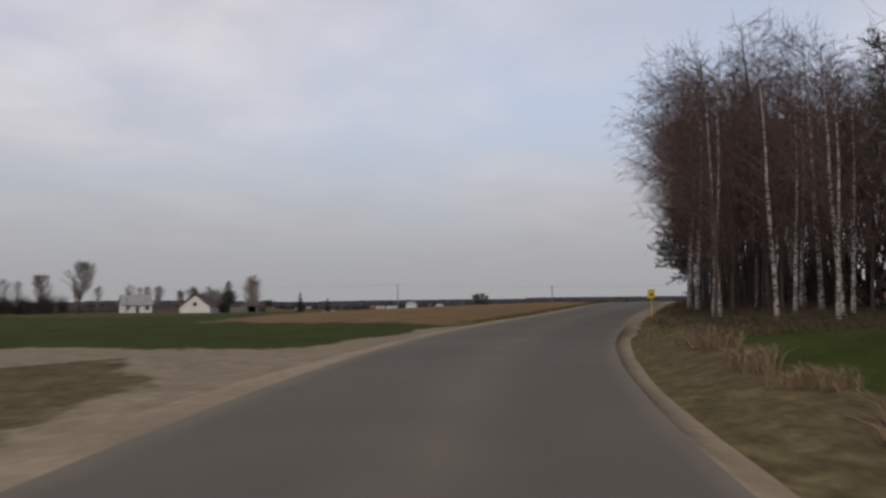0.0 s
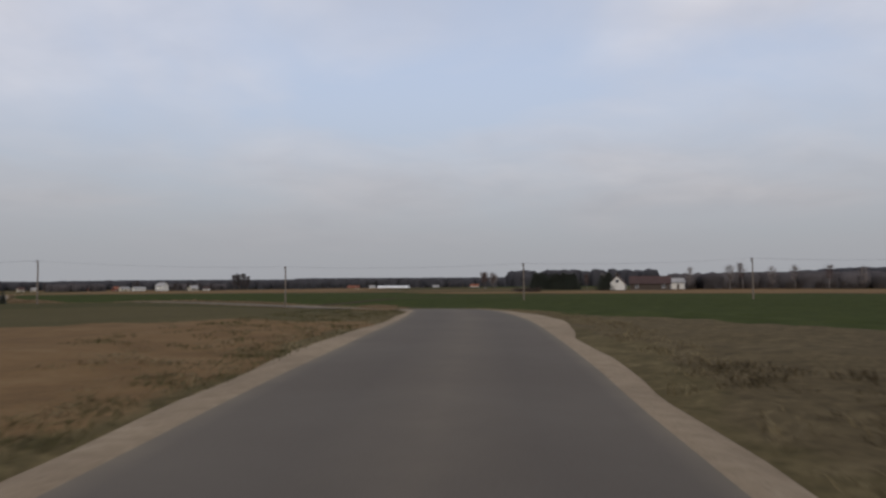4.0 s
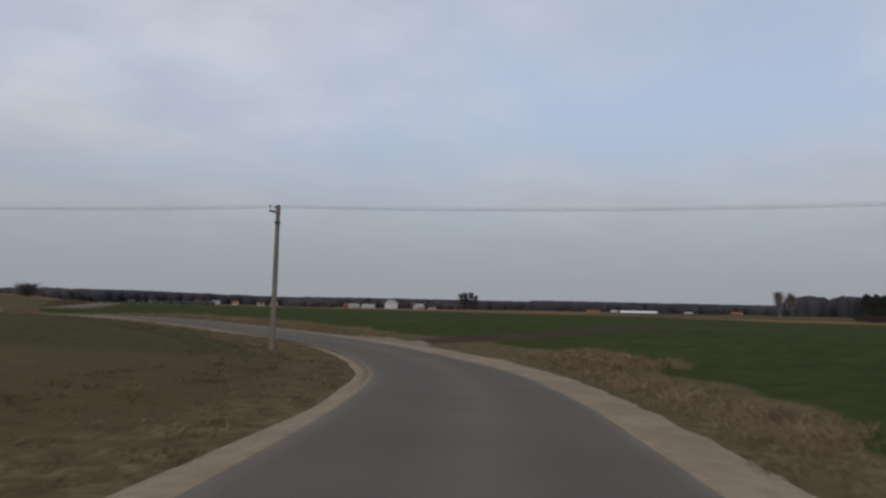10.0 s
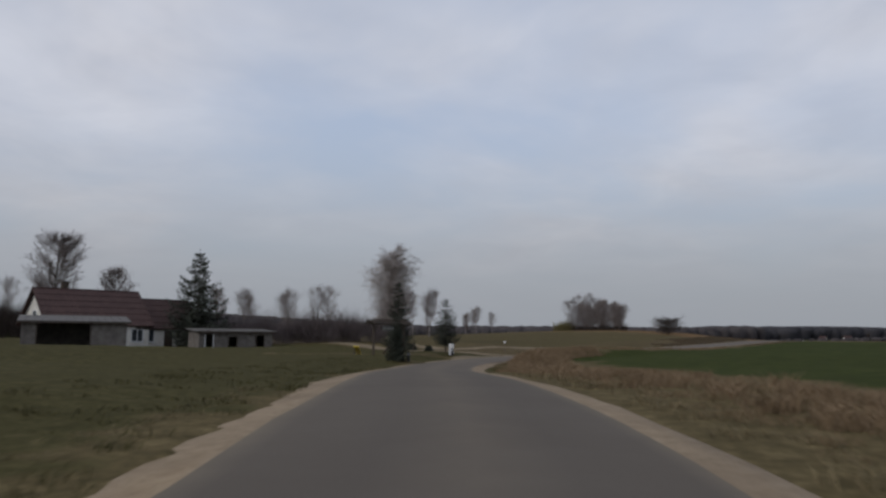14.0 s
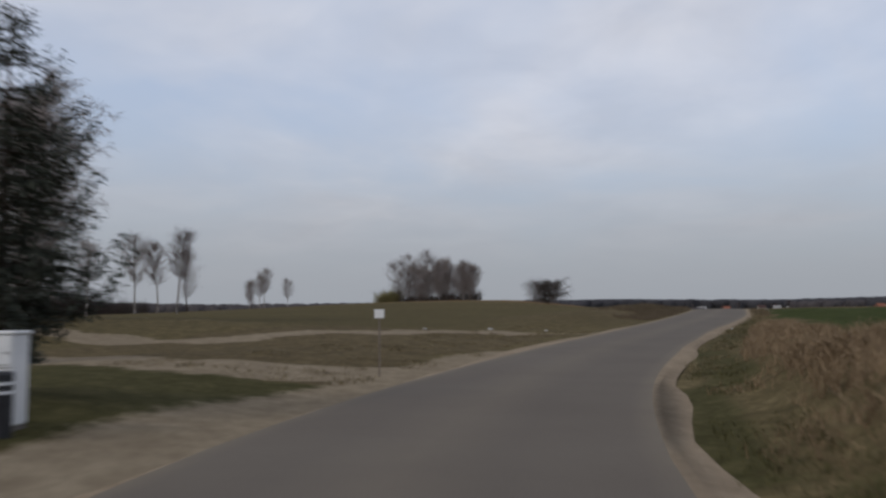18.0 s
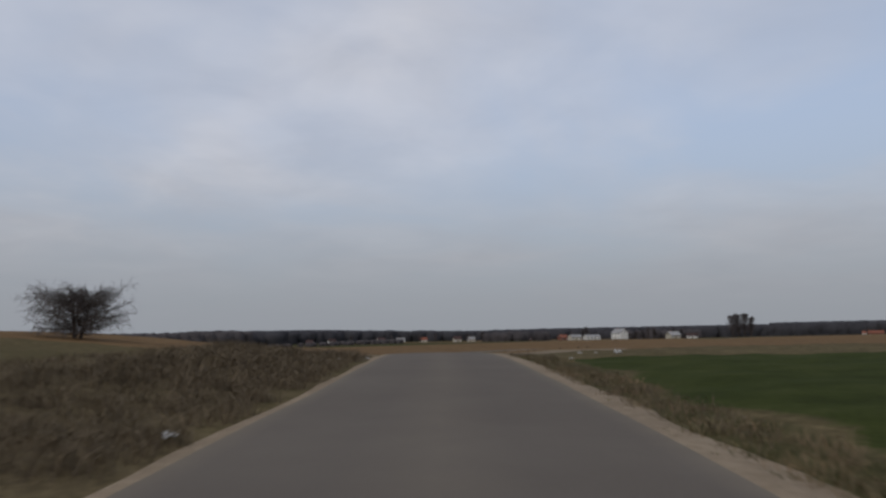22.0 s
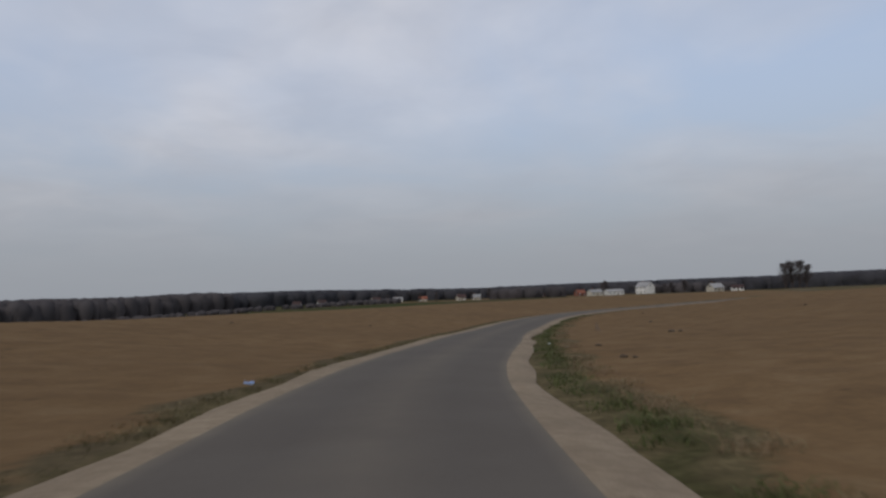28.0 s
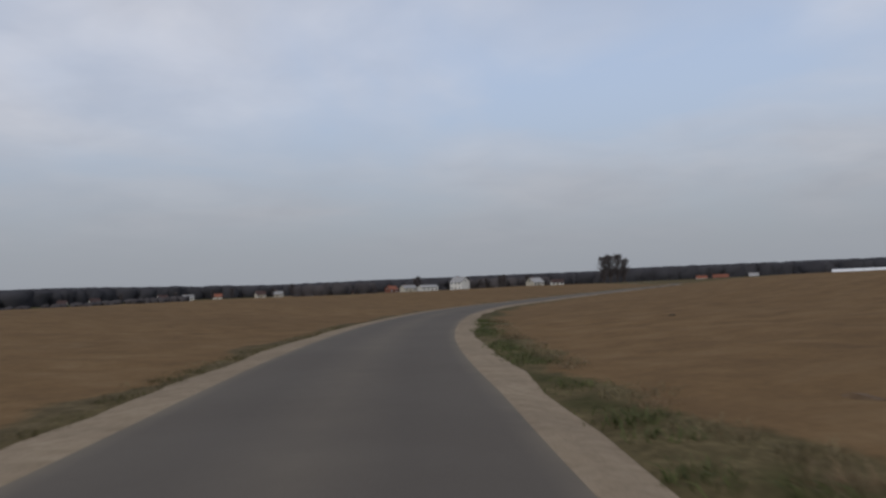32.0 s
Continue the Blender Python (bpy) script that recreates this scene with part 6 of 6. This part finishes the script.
# ---- woods on the skyline ----
def belt(name, seed, line, n, h, depth, label, bare=0.15, slim_=1.0, strays=5):
    """A wood too far off to count: ragged spiry crowns of uneven height set in depth along a line."""
    r = random.Random(seed)
    s = Soup()
    seg = [math.hypot(line[i + 1][0] - line[i][0], line[i + 1][1] - line[i][1]) for i in range(len(line) - 1)]
    total = sum(seg)
    xy = []
    for _ in range(n):
        u = r.random() * total
        i = 0
        while u > seg[i]:
            u -= seg[i]
            i += 1
        f = u / seg[i]
        dx, dy = (line[i + 1][0] - line[i][0]) / seg[i], (line[i + 1][1] - line[i][1]) / seg[i]
        o = r.random() * depth
        xy.append((line[i][0] + dx * u - dy * o, line[i][1] + dy * u + dx * o))
    zz = height(xy)
    for (x, y), z in zip(xy, zz):
        hh = h * rnd(r, 0.9 if slim_ == 1.0 else 0.78, 1.0) * (1 + 0.1 * math.sin(x * 0.013 + y * 0.017))
        w = hh * rnd(r, 0.45, 0.85) * slim_
        foot = len(s.v)
        k = 6
        prof = ((0.0, 0.8), (0.4, 1.0), (0.76, 1.0), (0.95, 0.7))
        a0 = r.random() * 6.28
        for (uz, ur) in prof:
            for j in range(k):
                a = a0 + 2 * math.pi * j / k
                q = w * ur * rnd(r, 0.75, 1.35)
                s.v.append(Vector((x + math.cos(a) * q, y + math.sin(a) * q, z - 0.4 + hh * uz + rnd(r, -0.06, 0.06) * hh)))
        s.v.append(Vector((x + rnd(r, -0.3, 0.3), y, z + hh)))
        for lv in range(len(prof) - 1):
            for j in range(k):
                a, b = foot + lv * k + j, foot + lv * k + (j + 1) % k
                s.f.append((a, b, b + k, a + k))
        top = foot + (len(prof) - 1) * k
        for j in range(k):
            s.f.append((top + j, top + (j + 1) % k, foot + len(prof) * k))
        # stray branches break the outline
        for _ in range(strays):
            b = Vector((x + rnd(r, -w, w) * 0.6, y + rnd(r, -w, w) * 0.6, z + hh * rnd(r, 0.5, 0.9)))
            s.spike(b, b + Vector((rnd(r, -1, 1), rnd(r, -1, 1), rnd(r, 0.3, 1.6))).normalized() * hh * 0.13, 0.12)
    return tagged(s.object(name, HAZED_FAR_WOOD if bare < 0.5 else FAR_BARE, smooth_faces=True), label, "forest", kind="stuff")


belt("forest", 201, [(-520, 380), (-380, 520), (-250, 610), (-170, 680), (-110, 790)], 2600, 15.2, 60, "dark leafless wood in the valley beyond the stubble", 1, 0.55, 14)
belt("forest", 202, [(-110, 800), (-20, 900), (120, 930), (280, 900), (420, 850)], 1800, 12.0, 80, "dark wood behind the village")
belt("forest", 203, [(400, 860), (520, 760), (620, 600), (640, 430), (600, 300)], 1800, 13.5, 80, "dark wood on the eastern rise")
belt("forest", 204, [(560, 320), (480, 220), (430, 120), (420, 0), (470, -160)], 1500, 11.5, 80, "dark wood beyond the pale eastern field")
belt("forest", 205, [(480, -150), (300, -420), (0, -560), (-300, -560), (-620, -320)], 1100, 13.5, 60, "dark wood on the southern skyline")
belt("forest", 206, [(-620, -330), (-700, -60), (-680, 200), (-530, 390)], 1100, 12.5, 60, "dark wood on the western skyline")
belt("forest", 207, [(-330, 60), (-290, 200), (-240, 330), (-300, 460)], 1200, 8.5, 40, "dark mixed wood west of the pasture", 0.15, 0.6, 12)
belt("forest", 211, [(318, 335), (352, 300), (385, 262)], 150, 13.0, 40, "dark wooded rise beyond the shelter spruces", 0.15, 0.6, 12)
belt("forest", 212, [(162, 72), (185, 42), (225, -8), (290, -90)], 260, 5.6, 22, "leafless hedge wood beyond the pale field", 1)
belt("forest", 208, [(60, 690), (100, 660), (130, 700)], 26, 7.0, 30, "bare orchard trees among the village houses", 1)
belt("forest", 209, [(-200, 560), (-140, 640), (-60, 700), (20, 720)], 160, 3.6, 30, "low bare bushes before the village", 1)
belt("forest", 210, [(178, 640), (215, 650), (240, 660)], 24, 6.0, 25, "bare trees among the village gardens", 1)

# ---- stones and clods ----
def stone_mesh(seed, size):
    r = random.Random(seed)
    bm = bmesh.new()
    bmesh.ops.create_icosphere(bm, subdivisions=2, radius=size)
    for v in bm.verts:
        n = noise.noise(v.co * (2.2 / size) * 0.5 + Vector((seed * 3.1, 0, 0)))
        v.co *= 1 + 0.35 * n
        v.co.z *= 0.62
    return bm


def stone(name, x, y, seed, size, material, label, category, group):
    size *= RW
    ob = link_mesh(name, stone_mesh(seed, size), material)
    ob.matrix_basis = pose(x, y, h_at(x, y) + size * 0.12, 0, 0, seed * 50)
    return tagged(ob, label, category, group)


for k, (x, y, s) in enumerate([(-23.9, 141.7, 0.10), (-16.2, 142.8, 0.13), (-15.4, 143.4, 0.09), (-34.0, 98.2, 0.16), (-36.5, 97.2, 0.13), (-31.8, 99.0, 0.1), (-12.4, 205.4, 0.10)]):
    stone("stone", x, y, k + 1, s, STONE, "pale field stone lying in the verge grass", "stone", "roadside stones")
for k in range(16):
    t, o = rnd(r2, 26, 34), rnd(r2, 7, 26) * (1 if k % 3 else -1)
    x, y = beside(t, o)
    stone("clod", x, y, k + 20, rnd(r2, 0.08, 0.18), DIRT, "dark clod of earth on the stubble field", "clod", "field clods")


for k, (x, y, s) in enumerate([(-7.1, 210.0, 0.15), (-6.8, 209.9, 0.11), (-12.7, 199.6, 0.12), (-12.5, 199.4, 0.08), (-11.55, 205.0, 0.09), (-11.65, 204.5, 0.08), (-2.0, 224.8, 0.14)]):
    stone("clod", x, y, k + 50, s, DIRT, "dark clod of earth on the stubble field", "clod", "field clods")


LITTER_WHITE = plain("white_film", (0.55, 0.55, 0.54), (0.74, 0.74, 0.72), 12, 0.5, bump=0.3)
LITTER_BLUE = plain("blue_film", (0.16, 0.24, 0.42), (0.34, 0.44, 0.60), 12, 0.45, bump=0.3)


def scrap(x, y, seed, size, material, label):
    """A crumpled sheet of film: a folded grid with thickness."""
    r = random.Random(seed)
    bm = bmesh.new()
    bmesh.ops.create_grid(bm, x_segments=6, y_segments=5, size=size)
    for v in bm.verts:
        q = v.co * (5.0 / size) * 0.3
        v.co += Vector((noise.noise(q + Vector((seed, 0, 0))) * 0.4, noise.noise(q + Vector((0, seed, 3))) * 0.4, abs(noise.noise(q * 1.6 + Vector((2, seed, 0)))) * 1.3)) * size
        v.co.y *= 0.6
    bmesh.ops.solidify(bm, geom=bm.faces[:], thickness=0.004)
    ob = link_mesh("litter", bm, material)
    ob.matrix_basis = pose(x, y, h_at(x, y) + size * 0.15 + 0.02, 0, 0, r.random() * 360)
    return tagged(ob, label, "litter", "roadside litter")


scrap(-26.2, 123.2, 3, 0.09, LITTER_WHITE, "crumpled white plastic scrap in the dead weeds")
scrap(-12.6, 206.7, 5, 0.05, LITTER_WHITE, "crumpled white plastic scrap in the green verge")
scrap(-24.4, 100.8, 7, 0.06, LITTER_WHITE, "small white paper scrap in the verge grass")
scrap(*beside(29.25, -3.7), 9, 0.08, LITTER_BLUE, "crumpled blue plastic bag beside the shoulder")
scrap(*beside(23.95, -3.9), 11, 0.05, LITTER_WHITE, "small white scrap in the brown weeds")
scrap(*beside(24.05, 7.2), 13, 0.15, LITTER_WHITE, "torn white plastic sheet at the crop's edge")
scrap(*beside(23.95, 5.0), 15, 0.05, LITTER_WHITE, "small white scrap in the verge grass")


# ---- grass of the verges ----
def blades(name, label, material, patches, seed, blade=(0.18, 0.4), width=0.008, lean=0.5, count=40, radius=0.25):
    """Tufts of bent blades, two pieces each, at the given places."""
    r = random.Random(seed)
    s = Soup()
    pts = np.array([(p[0], p[1]) for p in patches])
    zz = height(pts)
    for p, z in zip(patches, zz):
        sc = p[2] if len(p) > 2 else 1.0
        for _ in range(count):
            a, q = r.random() * 6.283, radius * math.sqrt(r.random())
            b = Vector((p[0] + math.cos(a) * q, p[1] + math.sin(a) * q, z - 0.03))
            hh = rnd(r, *blade) * sc * RW
            d = Vector((rnd(r, -lean, lean), rnd(r, -lean, lean), 1))
            side = Vector((math.cos(a * 3), math.sin(a * 3), 0)) * width * sc
            mid = b + d * hh * 0.55
            tip = b + Vector((d.x * 1.9, d.y * 1.9, 0.82)) * hh
            i = len(s.v)
            s.v += [b - side, b + side, mid + side * 0.8, mid - side * 0.8, tip]
            s.f += [(i, i + 1, i + 2, i + 3), (i + 3, i + 2, i + 4)]
    return tagged(s.object(name, material), label, "grass", kind="stuff")


def verge(seed, n, t0, t1, o0, o1, side_, low=0.7, high=1.3, clump=0.0):
    r = random.Random(seed)
    out = []
    for _ in range(n):
        t = rnd(r, t0, t1)
        o = o0 + (o1 - o0) * r.random()
        if clump and math.sin(t * 9 + o * 1.3) + math.sin(t * 23.0 + seed) < -clump:
            continue
        x, y = beside(t, side_ * o)
        out.append((x, y, rnd(r, low, high)))
    return out


blades("grass", "bleached dead grass along the sandy shoulder", DRY_GRASS, verge(1, 110, 1.0, 4.8, 3.2, 4.4, 1, 0.5, 0.9) + verge(2, 320, 4.8, 7.4, 3.7, 5.2, 1, 0.4, 0.8) + verge(22, 330, 7.4, 9.4, 3.2, 3.9, 1, 0.4, 0.8) + verge(30, 170, 9.4, 10.6, 3.3, 4.4, 1, 0.4, 0.8) + verge(23, 220, 10.6, 11.8, 3.6, 6.6, 1, 0.5, 0.9) + verge(39, 420, 19.2, 24.2, 3.2, 4.6, 1, 0.5, 0.9, 0.4) + verge(28, 560, 13.1, 16.0, 3.5, 7.2, 1, 0.5, 1.0), 301, (0.10, 0.30), 0.0075, 0.7, 26)
blades("grass", "tall tan grass on the roadside bank", TAN_GRASS, verge(3, 1250, 16.4, 18.9, 4.4, 8.2, 1, 0.5, 1.1) + verge(38, 260, 16.4, 18.9, 3.6, 4.8, 1, 0.35, 0.7, 0.2) + verge(19, 760, 13.2, 16.4, 4.2, 9.5, 1, 0.35, 0.65) + verge(4, 520, 18.8, 21.6, 4.5, 6.4, 1, 0.5, 1.0, 0.6) + verge(24, 60, 21.6, 23.9, 3.6, 4.9, 1, 0.4, 0.7, 0.4), 302, (0.22, 0.52), 0.0058, 0.5, 36)
blades("grass", "short mixed grass beside the road", DRY_GRASS, verge(5, 1150, 4.6, 12.6, 2.95, 7.0, -1, 0.5, 1.0, 0.5) + verge(31, 240, 13.2, 15.2, 4.25, 4.8, -1, 0.4, 0.8) + verge(6, 500, 18.9, 21, 3.4, 9.0, -1, 0.6, 1.0, 0.3), 303, (0.07, 0.20), 0.007, 0.8, 24)
blades("grass", "dull green grass beside the road", GREEN_GRASS, verge(7, 1300, 5.0, 17.6, 3.3, 9.0, -1, 0.6, 1.1) + verge(32, 420, 16.5, 19.2, 3.2, 4.4, 1, 0.5, 0.9, 0.6) + verge(37, 420, 19.2, 24.2, 3.2, 4.7, 1, 0.5, 1.0, 0.5) + verge(9, 420, 2.0, 5, 3.2, 4.4, -1, 0.5, 0.9)
       + verge(18, 450, 25.5, 34.5, 3.15, 3.7, -1, 0.4, 0.8), 304, (0.08, 0.22), 0.007, 0.7, 24)
blades("grass", "dry straw mixed into the green verge", DRY_GRASS, verge(10, 620, 25.5, 34.5, 3.9, 4.6, 1, 0.5, 1.0, 0.4) + verge(11, 350, 25.5, 34.5, 3.3, 4.0, -1, 0.4, 0.8, 0.4), 305, (0.10, 0.28), 0.006, 0.7, 26)
blades("weeds", "brown dead weeds on the roadside knoll", WEED_STALK, verge(12, 320, 21.7, 22.6, 3.4, 6.0, -1, 0.5, 0.9) + verge(26, 900, 22.5, 24.4, 3.3, 8.0, -1, 0.6, 1.1) + verge(40, 260, 22.5, 24.4, 7.0, 11.0, -1, 0.5, 0.9) + verge(27, 200, 23.0, 24.3, 4.0, 8.0, -1, 0.9, 1.4) + verge(41, 170, 23.9, 24.42, 3.7, 9.0, -1, 1.0, 1.5) + verge(13, 160, 22.6, 24.5, 3.4, 4.8, 1, 0.4, 0.8), 306, (0.15, 0.45), 0.007, 0.6, 26)
blades("grass", "dull brown grass tufts under the wood", WOOD_GRASS, verge(14, 380, 1.0, 4.4, 4.2, 9.0, 1, 0.6, 1.2), 307, (0.08, 0.24), 0.007, 0.8, 26)
blades("grass", "brown dead grass on the wood's bank", WOOD_GRASS, verge(29, 420, 1.0, 4.8, 3.8, 7.0, 1, 0.6, 1.1), 311, (0.10, 0.28), 0.007, 0.7, 30)
blades("grass", "dead grass on the stubble edge", DRY_GRASS, verge(15, 440, 2.0, 5.0, 3.4, 5.4, -1, 0.5, 0.9), 308, (0.06, 0.16), 0.006, 0.8, 26)
blades("grass", "tall tan tufts on the field border", TAN_GRASS, verge(33, 110, 11.6, 12.15, 5.6, 8.8, 1, 0.7, 1.2) + verge(34, 70, 10.6, 11.6, 4.2, 5.8, 1, 0.5, 0.9) + verge(35, 240, 13.4, 16.2, 5.2, 8.0, 1, 0.6, 1.0) + verge(36, 170, 25.5, 34.5, 4.0, 4.6, 1, 0.3, 0.6, 0.5) + verge(16, 26, 0.0, 1.0, 3.9, 4.8, 1, 0.7, 1.2) + verge(17, 26, 9.4, 10.8, 4.0, 4.9, 1, 0.4, 0.7) + verge(25, 46, 13.1, 14.2, 4.6, 6.6, 1, 0.5, 0.9), 309, (0.28, 0.55), 0.007, 0.5, 70)
blades("grass", "tan windblown grass on the inside of the bend", TAN_GRASS, verge(20, 420, 7.4, 9.6, 3.4, 6.5, -1, 0.4, 0.8) + verge(21, 150, 12.1, 13.1, 3.6, 6.4, -1, 0.35, 0.7), 310, (0.16, 0.4), 0.007, 0.8, 30)
blades("grass", "fresh green grass beside the sandy shoulder", FRESH_GRASS, verge(8, 620, 25.5, 34.5, 3.2, 4.0, 1, 0.6, 1.1, 0.9), 312, (0.08, 0.22), 0.007, 0.7, 30)


# ---- turned earth in the stubble ----
def plough_ridge(t0, t1, off, seed):
    """A low uneven ridge of earth left by the plough."""
    r = random.Random(seed)
    s = Soup()
    n = int((t1 - t0) * 60)
    for i in range(n + 1):
        x, y = beside(t0 + (t1 - t0) * i / n, off + rnd(r, -0.05, 0.05))
        x1, y1 = beside(t0 + (t1 - t0) * i / n, off + 1.0)
        d = Vector((x1 - x, y1 - y, 0)).normalized()
        c = Vector((x, y, h_at(x, y)))
        w, hh = rnd(r, 0.08, 0.22), rnd(r, -0.02, 0.05)
        s.v += [c - d * (w + 0.05) - Vector((0, 0, 0.1)), c - d * w * 0.3 + Vector((0, 0, hh)), c + d * w * 0.4 + Vector((0, 0, hh * 0.8)), c + d * (w + 0.05) - Vector((0, 0, 0.1))]
        if i:
            b = 4 * i
            s.f += [(b - 4 + k, b - 3 + k, b + 1 + k, b + k) for k in range(3)]
    return tagged(s.object("plough_ridge", TURNED_EARTH), "low dark ridge of turned earth across the stubble", "ridge")


plough_ridge(31.3, 32.6, 6.65, 1)

# ---- from the plan's units to metres ----
for ob in [o for o in scene.objects if o.parent is None and o.type in {"MESH", "EMPTY", "CURVE"}]:
    ob.matrix_basis = Matrix.Scale(UNIT, 4) @ ob.matrix_basis
